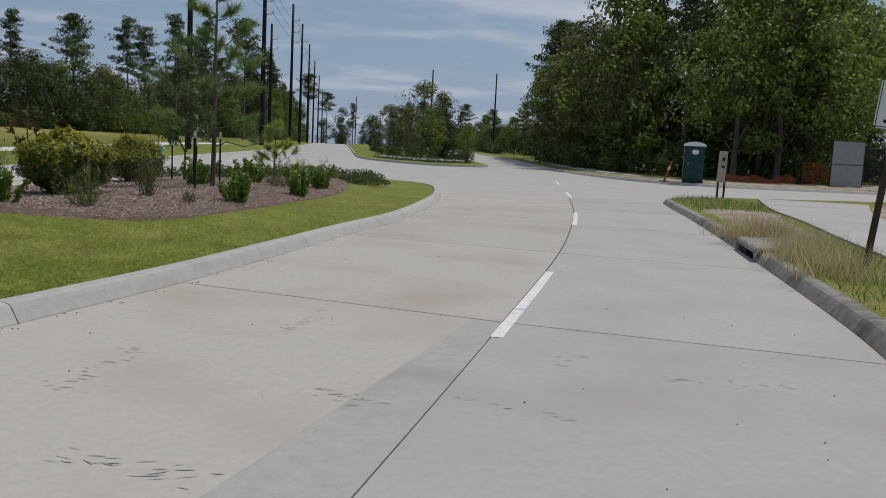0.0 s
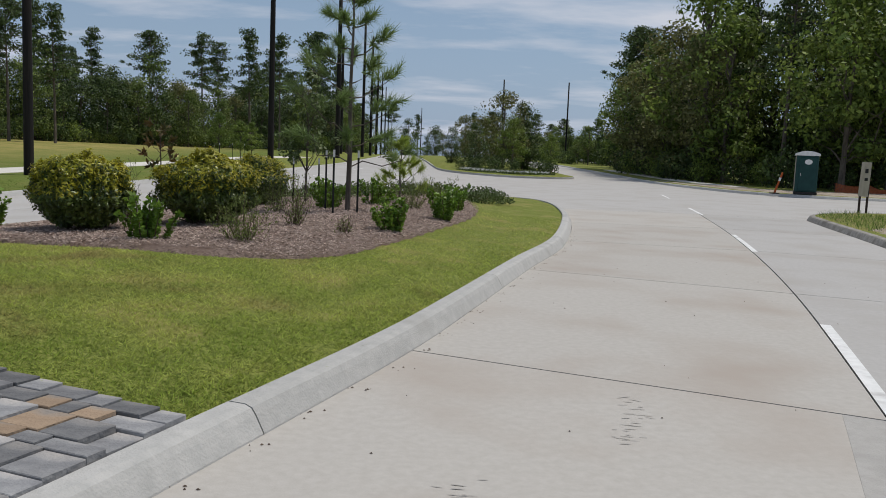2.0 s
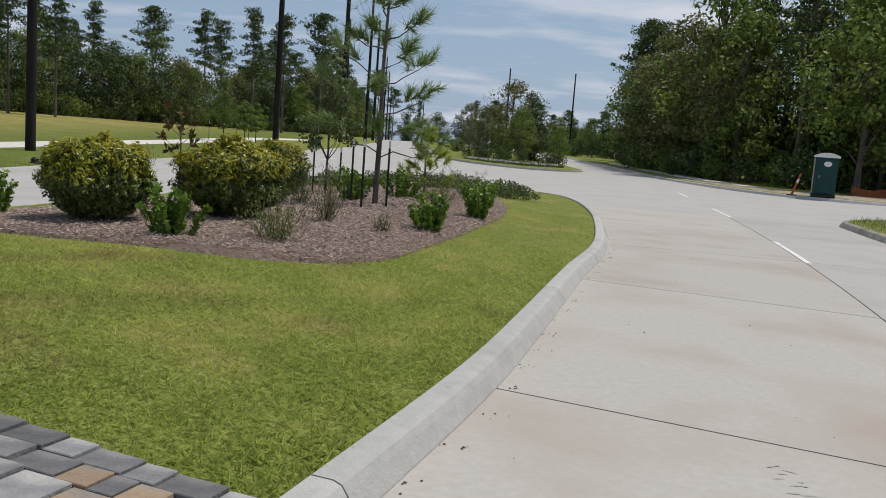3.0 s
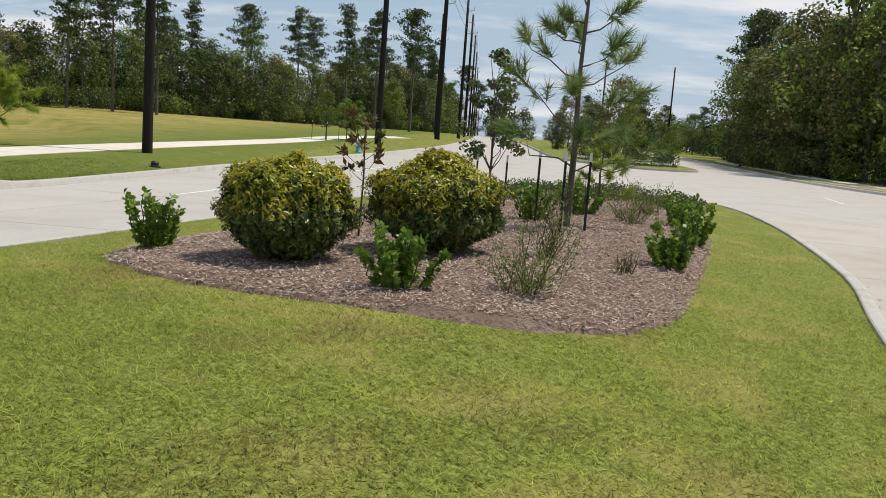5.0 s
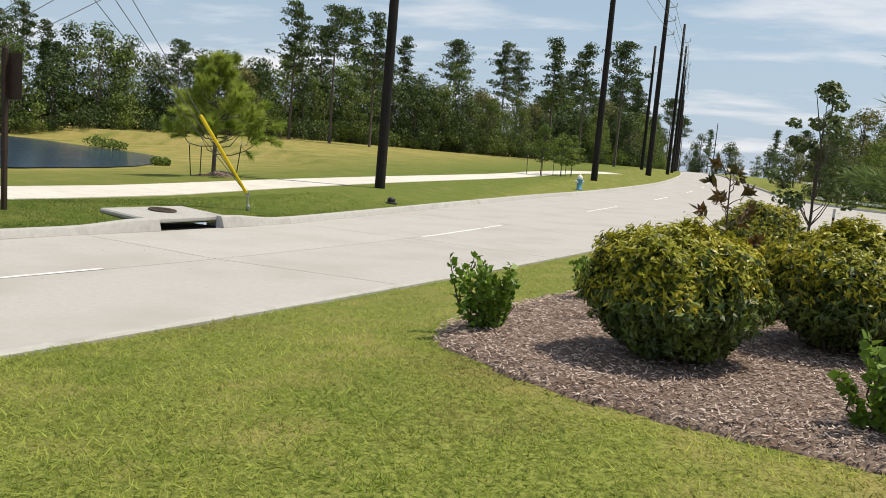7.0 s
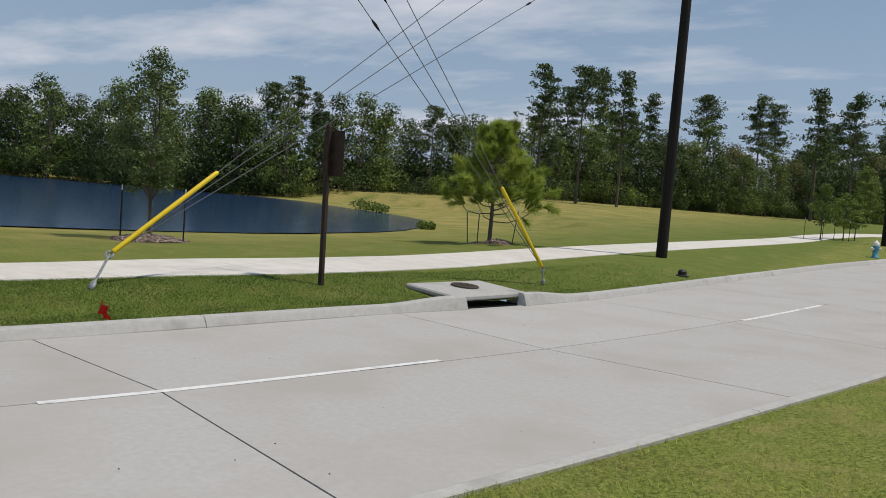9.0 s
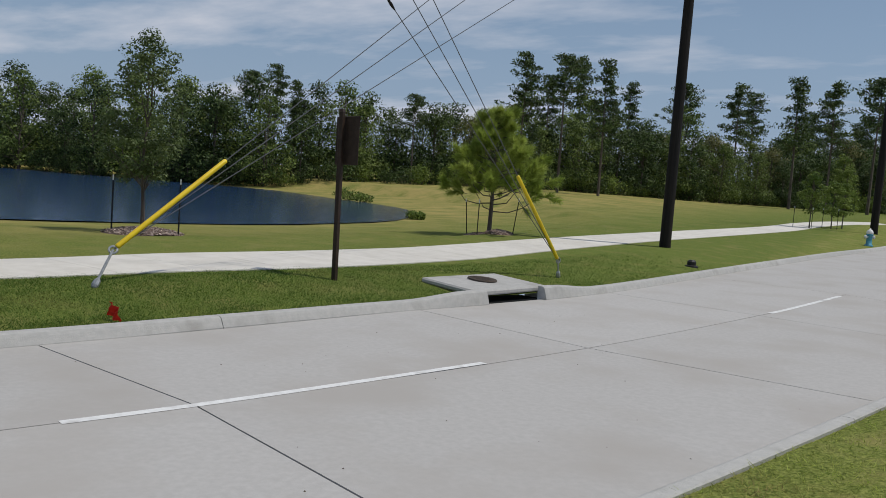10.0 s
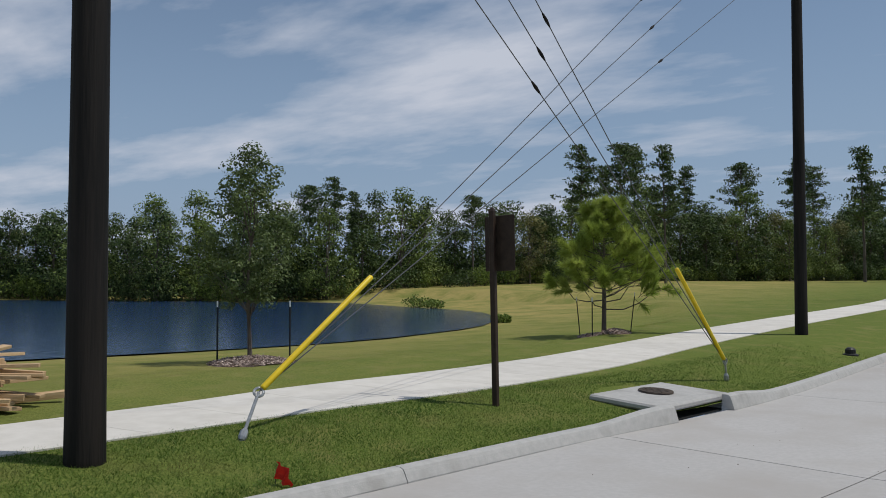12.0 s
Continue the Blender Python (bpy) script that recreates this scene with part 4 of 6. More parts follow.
def build_bed():
    gx, gy = np.meshgrid(np.arange(-6.4, 2, 0.18), np.arange(2.8, 19, 0.18))
    pts = np.stack([gx.ravel(), gy.ravel()], 1)
    pts = pts[inside(BED, pts)]
    xy, f = fill([BED], pts, lambda c: inside(BED, c))
    d = edge_dist(BED, xy)
    z = z_fast(xy) + np.where(d < 0.02, -0.03, 0.03 + 0.03 * step01(d / 0.3))
    bed = tagged(link("mulch_bed", np.c_[xy, z], f, M["mulch"], smooth=True), "bed of pale brown bark mulch cut into the lawn", "mulch bed", kind="structure")
    rng = np.random.default_rng(5)
    n = 190000
    xy = rng.uniform((-6.3, 2.9), (2, 18.7), (n, 2))
    xy = xy[rng.uniform(size=n) < np.clip(1.4 - (xy[:, 1] - 3) / 12, 0.25, 1)]
    xy = xy[inside(BED, xy)]
    d = edge_dist(BED, xy)
    n = len(xy)
    c = np.c_[xy, z_fast(xy) + 0.035 + 0.03 * step01(d / 0.3) + rng.uniform(0, 0.02, n)]
    a = rng.uniform(0, 6.283, n)
    dirs = np.stack([np.cos(a), np.sin(a), rng.normal(size=n) * 0.25], 1)
    s = unit(np.cross(dirs, np.array([0, 0, 1.0]) + rng.normal(size=(n, 3)) * 0.35))
    L, w = rng.uniform(0.006, 0.024, (n, 1)), rng.uniform(0.002, 0.0055, (n, 1))
    v = np.stack([c - dirs * L - s * w, c + dirs * L - s * w, c + dirs * L + s * w, c - dirs * L + s * w], 1).reshape(-1, 3)
    tagged(fast_mesh("mulch_chips", v, np.arange(4 * n).reshape(n, 4), M["chips"]), "loose shredded bark chips", "mulch", kind="stuff")


M["chips"] = mat("bark_chips", (0.24, 0.170, 0.138), (0.52, 0.425, 0.365), 14, 0.95, vary=0.5, island=True)
build_bed()

M["ligustrum"] = mat("glossy_hedge_leaves", (0.045, 0.080, 0.014), (0.135, 0.175, 0.030), 3, 0.4, vary=0.55, trans=0.2, island=True, spec=0.5)
M["ligustrum_tip"] = mat("yellow_new_lit_leaves", (0.26, 0.28, 0.024), (0.45, 0.39, 0.03), 3, 0.4, vary=0.3, trans=0.25, island=True)
M["broad"] = mat("broad_green_leaves", (0.105, 0.195, 0.022), (0.20, 0.31, 0.045), 4, 0.45, vary=0.3, trans=0.3, island=True)
M["feathery"] = mat("grey_green_leaves", (0.13, 0.18, 0.04), (0.23, 0.27, 0.085), 4, 0.6, vary=0.35, trans=0.3, island=True)
M["bronze"] = mat("bronze_leaves", (0.06, 0.075, 0.02), (0.19, 0.10, 0.035), 3, 0.4, vary=0.4, trans=0.15, island=True)
M["twig"] = mat("brown_twigs", (0.07, 0.05, 0.035), (0.14, 0.10, 0.07), 20, 0.9, 0.3, 60)
M["steel_dark"] = mat("dark_green_steel", (0.012, 0.014, 0.012), (0.025, 0.027, 0.024), 10, 0.6, 0.1, 60)
M["white"] = mat("white_paint", (0.68, 0.68, 0.66), (0.78, 0.78, 0.76), 10, 0.55)


def round_bush(x, y, w, h, seed, n=30000):
    """A big clipped evergreen shrub with yellow new leaves, crowded on top to paint in its sunlit crown."""
    rng = np.random.default_rng(seed)
    top = thing("bush", x, y, zg(x, y) + 0.04, "large rounded evergreen bush with yellowish new leaves on mulch", "bush", "rounded bushes in the bed")
    bm = bmesh.new()
    for i in range(26):
        a = rng.uniform(0, 6.28)
        r = rng.uniform(0.5, 0.92)
        e = (math.cos(a) * w * 0.5 * r, math.sin(a) * w * 0.5 * r, h * rng.uniform(0.3, 0.85))
        tube(bm, limb_points(rng, (math.cos(a) * 0.1, math.sin(a) * 0.1, -0.08), e, -0.1), [0.022, 0.018, 0.013, 0.009, 0.004], 5, cap=False)
    part("branchwork", bm, M["twig"], top)

    def shell(k, lo, hi):
        g = unit(rng.normal(size=(k, 3)))
        g[:, 2] = np.where(g[:, 2] < -0.9, -g[:, 2], g[:, 2])
        lump = 1 + 0.09 * np.sin(g[:, 0] * 7 + seed) * np.cos(g[:, 1] * 6) + 0.06 * np.sin(g[:, 0] * 23 + seed) * np.cos(g[:, 1] * 19 + g[:, 2] * 17) + 0.06 * np.sin(g[:, 2] * 9 + seed * 2) + 0.05 * np.sin(g[:, 0] * 17 + g[:, 1] * 13)
        return g, g * (lump * rng.uniform(lo, hi, k))[:, None] * np.array([w * 0.5, w * 0.5, h * 0.52]) + np.array([0, 0, h * 0.50])
    g, c = shell(n, 0.72, 1.02)
    c[:, 2] = np.maximum(c[:, 2], 0.06 + 0.1 * rng.uniform(size=n))
    c[:, :2] *= (0.72 + 0.28 * step01(c[:, 2] / (0.38 * h)))[:, None]
    v, f = leaf_quads(rng, c, 0.064, 0.34, normals=unit(g + np.array([0, 0, 0.35]) + rng.normal(size=(n, 3)) * 0.75))
    fast_mesh("foliage", v, f, M["ligustrum"], top)
    g, c = shell(n // 3, 0.93, 1.07)
    # more bright leaves towards the top: new growth plus sunlight put into colour
    k = rng.uniform(size=len(g)) < np.clip(0.12 + 1.0 * (g[:, 2] - 0.1 * g[:, 0]), 0, 1)
    g, c = g[k], c[k]
    whorl = np.repeat(c, 3, 0) + rng.normal(size=(len(c) * 3, 3)) * 0.013
    v, f = leaf_quads(rng, whorl, 0.056, 0.30, normals=unit(np.repeat(g, 3, 0) + np.array([0, 0, 0.3]) + rng.normal(size=(len(whorl), 3)) * 0.5))
    fast_mesh("new_growth", v, f, M["ligustrum_tip"], top, "yellow green new leaves, crowded on top as painted sunlight")


round_bush(-4.2, 4.85, 1.22, 0.94, 1)
round_bush(-2.84, 5.95, 1.36, 0.97, 2)
round_bush(-3.05, 11.4, 1.3, 0.95, 3, 14000)


def broad_shrub(x, y, w, h, seed, label="low shrub with broad bright green leaves on mulch", n=240, m="broad", leaf=0.066):
    """Upright stems set with broad leaves."""
    rng = np.random.default_rng(seed)
    top = thing("shrub", x, y, zg(x, y) + 0.04, label, "shrub")
    bm = bmesh.new()
    cs, ds = [], []
    k = 13
    for i in range(k):
        a = 2 * math.pi * i / k + rng.uniform(-0.2, 0.2)
        r = w * 0.5 * rng.uniform(0.15, 1.0)
        e = np.array([math.cos(a) * r, math.sin(a) * r, h * rng.uniform(0.55, 1.0)])
        p = limb_points(rng, (e[0] * 0.35, e[1] * 0.35, -0.05), e, 0)
        tube(bm, p, [0.008, 0.007, 0.006, 0.005, 0.003], 5, cap=False)
        for u in np.linspace(0.1, 1.0, n // k):
            q = np.array(p[0]) + (e - np.array(p[0])) * u
            d = rng.normal(size=3) * np.array([1, 1, 0.5])
            d /= np.linalg.norm(d)
            cs.append(q + d * leaf * 0.55)
            ds.append(d + (0, 0, 0.25))
    part("branchwork", bm, M["twig"], top)
    v, f = leaf_quads(rng, np.array(cs), leaf, 0.85, 0.0, np.array(ds), 0.6)
    fast_mesh("leaves", v, f, M[m], top)


broad_shrub(-2.99, 3.58, 0.76, 0.54, 1, n=952, leaf=0.064)
broad_shrub(-5.70, 5.44, 0.88, 0.62, 2, n=884)
broad_shrub(-0.18, 6.42, 0.78, 0.58, 3, n=884)
broad_shrub(0.72, 9.1, 0.85, 0.6, 4, n=952)
broad_shrub(-5.05, 7.7, 0.5, 0.5, 5, n=408)
broad_shrub(1.1, 11.6, 0.9, 0.6, 6, n=816)
broad_shrub(-1.5, 10.4, 1.0, 0.6, 7, n=952)
broad_shrub(-0.6, 12.0, 1.0, 0.6, 8, n=952)


def feathery_shrub(x, y, w, h, seed, n=900, label="loose feathery shrub with fine grey green leaves", m="feathery", stems=26, leaf=0.032):
    rng = np.random.default_rng(seed)
    top = thing("shrub", x, y, zg(x, y) + 0.04, label, "shrub")
    bm = bmesh.new()
    cs, ds = [], []
    for i in range(stems):
        a = rng.uniform(0, 6.28)
        r = w * 0.5 * rng.uniform(0.1, 1.0) ** 0.7
        e = np.array([math.cos(a) * r, math.sin(a) * r, h * rng.uniform(0.45, 1.0)])
        p = limb_points(rng, (e[0] * 0.12, e[1] * 0.12, -0.05), e, -0.05, wob=0.1)
        tube(bm, p, [0.006, 0.005, 0.004, 0.003, 0.0015], 4, cap=False)
        for j in range(n // stems):
            u = rng.uniform(0.2, 1.0)
            q = np.array(p[min(3, int(u * 4))])
            q = q + (np.array(p[min(4, int(u * 4) + 1)]) - q) * (u * 4 % 1)
            cs.append(q + rng.normal(size=3) * 0.028)
            ds.append((e[0], e[1], h * 0.6))
    part("branchwork", bm, M["twig"], top)
    v, f = leaf_quads(rng, np.array(cs), leaf, 0.42, 0.3, np.array(ds), 2.0)
    fast_mesh("leaves", v, f, M[m], top)


feathery_shrub(-1.95, 3.85, 0.95, 0.62, 1, 1500)
feathery_shrub(-1.6, 6.0, 0.6, 0.85, 2, 900)
feathery_shrub(0.16, 11.0, 1.15, 0.75, 3, 1800)
feathery_shrub(-0.86, 5.5, 0.3, 0.28, 4, 180, label="small sparse weed in the mulch")
feathery_shrub(-2.3, 9.0, 0.6, 0.6, 5, 600)
feathery_shrub(-4.3, 7.0, 0.5, 0.95, 6, 420, label="slender twiggy shrub behind the rounded bushes")
feathery_shrub(-4.75, 6.3, 0.45, 0.75, 7, 380, label="slender twiggy shrub behind the rounded bushes")
feathery_shrub(0.9, 13.2, 1.0, 0.7, 8, 1400)


def bronze_sapling(x, y, h):
    rng = np.random.default_rng(77)
    top = thing("magnolia_sapling", x, y, zg(x, y) + 0.04, "thin young sapling with glossy bronze green leaves", "sapling")
    bm = bmesh.new()
    tube(bm, [(0, 0, -0.05), (0.02, 0.01, h * 0.5), (0, 0.03, h * 0.93)], [0.014, 0.011, 0.005], 6)
    cs, ds = [], []
    for i in range(13):
        a, z0 = i * 2.4, h * (0.42 + 0.5 * i / 13)
        e = np.array([math.cos(a) * 0.30 * (1.1 - i / 22), math.sin(a) * 0.30 * (1.1 - i / 22), z0 + 0.16])
        tube(bm, limb_points(rng, (0, 0, z0), e), [0.006, 0.005, 0.004, 0.003, 0.002], 4, cap=False)
        for j in range(13):
            d = rng.normal(size=3) + (e[0] * 3, e[1] * 3, 0.8)
            cs.append(e * (1, 1, 1) - np.array([e[0], e[1], 0.12]) * rng.uniform(0, 0.4) + d / np.linalg.norm(d) * 0.05)
            ds.append(d)
    part("stem", bm, M["twig"], top)
    v, f = leaf_quads(rng, np.array(cs), 0.115, 0.42, 0, np.array(ds), 0.6)
    fast_mesh("leaves", v, f, M["bronze"], top)


bronze_sapling(-3.8, 6.95, 1.5)


def stake(x, y, h=1.15, lean=(0, 0), label="dark steel tree stake with a white top"):
    top = thing("tree_stake", x, y, zg(x, y), label, "stake", "tree stakes")
    bm = bmesh.new()
    d = Vector((lean[0], lean[1], h))
    box(bm, 0.035, 0.008, 1.0, Matrix.Translation(d * 0.42) @ d.to_track_quat("Z", "Y").to_matrix().to_4x4() @ Matrix.Diagonal((1, 1, h * 1.04, 1)))
    box(bm, 0.008, 0.03, 1.0, Matrix.Translation(d * 0.42 + Vector((0, 0.014, 0))) @ d.to_track_quat("Z", "Y").to_matrix().to_4x4() @ Matrix.Diagonal((1, 1, h * 1.04, 1)))
    part("post", bm, M["steel_dark"], top)
    bm = bmesh.new()
    box(bm, 0.037, 0.012, 0.13, Matrix.Translation(d * 0.965) @ d.to_track_quat("Z", "Y").to_matrix().to_4x4())
    part("painted_top", bm, M["white"], top, "white painted tip")


def pine_sapling(x, y, h, seed, label, spread=1.0, n=26, per=46, dens=3, m="needle_light", low=0.22, trunk=0.05, needle=0.2, nw=0.0035):
    """A young pine: thin trunk, rising branches, bursts of long needles at their ends."""
    rng = np.random.default_rng(seed)
    top = thing("young_pine", x, y, zg(x, y), label, "tree")
    bm = bmesh.new()
    tp = [(0, 0, -0.1), (0.02, 0, h * 0.25), (0.0, 0.03, h * 0.5), (0.03, 0.0, h * 0.75), (0.0, 0.0, h * 0.97)]
    tube(bm, tp, [trunk * 1.2, trunk, trunk * 0.75, trunk * 0.45, trunk * 0.12], 7)
    tips, dirs = [], []
    for i in range(n):
        t = low + (0.98 - low) * (i + rng.uniform(0, 0.8)) / n
        a = i * 2.399 + rng.uniform(-0.4, 0.4)
        L = spread * h * (0.30 * (1 - t) + 0.06) * rng.uniform(0.6, 1.2)
        o = np.array([0, 0, h * t])
        e = o + np.array([math.cos(a) * L, math.sin(a) * L, L * rng.uniform(0.25, 0.7)])
        p = limb_points(rng, o, e, -0.08, 5)
        tube(bm, p, [trunk * 0.32, trunk * 0.27, trunk * 0.22, trunk * 0.16, trunk * 0.08], 5, cap=False)
        tips.append(e)
        dirs.append(e - np.array(p[3]))
        for j in range(dens):
            u = rng.uniform(0.45, 0.95)
            q = o + (e - o) * u
            d = rng.normal(size=3) * 0.7 + (e - o) / L + (0, 0, 0.5)
            d /= np.linalg.norm(d)
            r = q + d * L * 0.24
            tube(bm, [q, r], [trunk * 0.12, trunk * 0.07], 4, cap=False)
            tips.append(r)
            dirs.append(d)
    tips.append(np.array([0, 0, h]))
    dirs.append(np.array([0, 0, 1.0]))
    part("trunk", bm, M["bark"], top)
    v, f = needle_tufts(rng, np.array(tips), np.array(dirs), needle, per, nw)
    fast_mesh("needles", v, f, M[m], top)
    return top


M["needle_mid"] = mat("pine_needles_green", (0.14, 0.22, 0.06), (0.26, 0.34, 0.12), 0.8, 0.5, vary=0.3, trans=0.4, island=True)
pine_sapling(-1.06, 9.5, 4.7, 5, "slender young pine with sparse branches on the mulch bed", 0.95, 24, 56, 6, "needle_mid", 0.16, 0.045, 0.26, 0.006)
pine_sapling(-0.1, 13.2, 1.5, 6, "small bushy young pine on the mulch bed", 1.5, 14, 70, 3, "needle_light", 0.1, 0.025, 0.2, 0.006)
pine_sapling(-20.3, 25.7, 4.25, 7, "bushy bright green young pine on the lawn by the pond", 1.5, 46, 120, 9, "needle_light", 0.2, 0.07, 0.32, 0.011)
for x, y in ((-1.25, 8.5), (-0.85, 9.0), (-1.5, 9.9)):
    stake(x, y, 1.15)
for x, y, l in ((-20.9, 25.2, (-0.12, 0)), (-20.4, 25.0, (0, 0)), (-19.5, 25.9, (0.15, 0))):
    stake(x, y, 1.25, l)


def make_oak(x, y, h, w, seed, label, name="young_oak", low=0.3, clumps=90, per=80, leaf=0.085, m="leaf_oak", r=0.05, clump=0.075):
    t = make_broadleaf(seed, h, w, leaf, label, "tree", M[m], clumps, per, low, r, name, clump)
    t.matrix_world = pose(x, y, zg(x, y), 0, 0, seed * 50)
    return t


M["leaf_oak"] = mat("small_oak_leaves", (0.065, 0.10, 0.03), (0.14, 0.18, 0.06), 1.5, 0.5, vary=0.35, trans=0.25, island=True)
make_oak(-23.9, 13.9, 4.9, 2.1, 8, "young live oak with a loose crown staked by the pond", low=0.26, clumps=120, per=74, leaf=0.075, clump=0.055)
for x, y in ((-24.3, 13.3), (-22.95, 14.15)):
    stake(x, y, 1.35)
make_oak(-2.2, 12.9, 3.0, 1.3, 9, "thin young oak staked on the mulch bed", clumps=42, per=46, r=0.03, clump=0.06)
stake(-2.45, 12.6, 1.0)
stake(-1.9, 12.7, 1.0)
make_oak(-13.4, 57, 3.6, 1.6, 10, "slender sapling with light leaves beside the sidewalk", "sapling", clumps=50, per=50, leaf=0.12, m="leaf_light", r=0.04)
make_oak(-12.4, 60, 3.2, 1.7, 12, "slender sapling with light leaves beside the sidewalk", "sapling", clumps=50, per=50, leaf=0.12, m="leaf_light", r=0.04)
make_oak(-11.9, 62, 3.0, 1.9, 13, "slender sapling with light leaves beside the sidewalk", "sapling", clumps=50, per=50, leaf=0.12, m="leaf_light", r=0.04)
for x, y in ((-14.3, 56.5), (-13.2, 56.2), (-12.9, 59.5), (-12.0, 59.4)):
    stake(x, y, 1.3)


def mulch_ring(x, y, r, seed):
    rng = np.random.default_rng(seed)
    vs, fs, n = [(x, y, zg(x, y) + 0.13)], [], 28
    for k, (q, h) in enumerate(((0.5, 0.10), (0.85, 0.05), (1.0, -0.01))):
        for i in range(n):
            a = 2 * math.pi * i / n
            rr = r * q * (1 + 0.06 * math.sin(3 * a + seed) + rng.uniform(-0.03, 0.03))
            px, py = x + rr * math.cos(a), y + rr * math.sin(a)
            vs.append((px, py, zg(px, py) + h))
    for i in range(n):
        j = (i + 1) % n
        fs.append((0, 1 + i, 1 + j))
        for k in range(2):
            fs.append((1 + k * n + i, 1 + (k + 1) * n + i, 1 + (k + 1) * n + j))
            fs.append((1 + k * n + i, 1 + (k + 1) * n + j, 1 + k * n + j))
    tagged(link("mulch_ring", vs, fs, M["mulch"], smooth=True), "low ring of brown mulch round a young tree", "mulch", kind="structure")
    m = 2200
    q = np.sqrt(rng.uniform(size=m)) * r
    a = rng.uniform(0, 6.283, m)
    xy = np.stack([x + q * np.cos(a), y + q * np.sin(a)], 1)
    c = np.c_[xy, z_fast(xy) + 0.13 * (1 - (q / r) ** 2) + 0.02]
    d = unit(np.stack([rng.normal(size=m), rng.normal(size=m), rng.normal(size=m) * 0.3], 1))
    s = unit(np.cross(d, np.array([0, 0, 1.0]) + rng.normal(size=(m, 3)) * 0.4))
    L, w = rng.uniform(0.02, 0.05, (m, 1)), rng.uniform(0.006, 0.013, (m, 1))
    v = np.stack([c - d * L - s * w, c + d * L - s * w, c + d * L + s * w, c - d * L + s * w], 1).reshape(-1, 3)
    tagged(fast_mesh("mulch_chips", v, np.arange(4 * m).reshape(m, 4), M["chips"]), "loose bark chips round a young tree", "mulch", kind="stuff")


mulch_ring(-23.7, 13.75, 0.95, 1)
mulch_ring(-20.25, 25.6, 0.85, 2)


# ---- ground cover at the far end of the bed ----
def ground_cover():
    rng = np.random.default_rng(9)
    for x, y, w in ((2.2, 17.6, 1.5), (1.2, 18.3, 1.6), (0.1, 18.6, 1.6), (-1.1, 18.4, 1.6), (2.3, 16.4, 1.3), (-2.2, 17.6, 1.5), (-0.8, 16.8, 1.5), (0.6, 16.9, 1.4), (-1.9, 15.4, 1.4), (-3.2, 15.8, 1.4)):
        top = thing("ground_cover_shrub", x, y, zg(x, y), "low spreading dark green ground cover shrub", "shrub", "ground cover shrubs")
        bm = bmesh.new()
        for i in range(8):
            a = rng.uniform(0, 6.28)
            tube(bm, limb_points(rng, (0, 0, -0.03), (math.cos(a) * w * 0.4, math.sin(a) * w * 0.4, 0.22)), [0.008, 0.007, 0.006, 0.004, 0.002], 4, cap=False)
        part("branchwork", bm, M["twig"], top)
        n = 1100
        g = unit(rng.normal(size=(n, 3))) * rng.uniform(0.5, 1.05, (n, 1)) * (w * 0.55, w * 0.55, 0.36)
        g[:, 2] = np.abs(g[:, 2]) + 0.02
        v, f = leaf_quads(rng, g, 0.075, 0.5, 0.4)
        fast_mesh("leaves", v, f, M["leaf_oak"], top)


ground_cover()


# ---- small things by the road with the pond ----
M["iron"] = mat("rusty_iron", (0.05, 0.042, 0.036), (0.11, 0.085, 0.065), 14, 0.8, 0.4, 60, metal=0.3)
M["dark"] = mat("throat_shade_black", (0.012, 0.012, 0.011), (0.02, 0.02, 0.018), 6, 0.95)
M["brown"] = mat("dark_brown_paint", (0.028, 0.017, 0.011), (0.045, 0.028, 0.019), 7, 0.6, 0.15, 50)
M["red"] = mat("red_plastic", (0.55, 0.02, 0.012), (0.65, 0.035, 0.02), 12, 0.5, trans=0.3)
M["blue"] = mat("light_blue_paint", (0.07, 0.26, 0.36), (0.10, 0.33, 0.44), 9, 0.5, 0.1, 50)
M["lumber"] = mat("raw_lumber", (0.42, 0.27, 0.14), (0.60, 0.43, 0.25), 7, 0.8, 0.3, 30, stretch=(0.15, 1, 1), vary=0.18)
M["asphalt_black"] = mat("black_plastic", (0.012, 0.012, 0.012), (0.03, 0.028, 0.026), 9, 0.5)


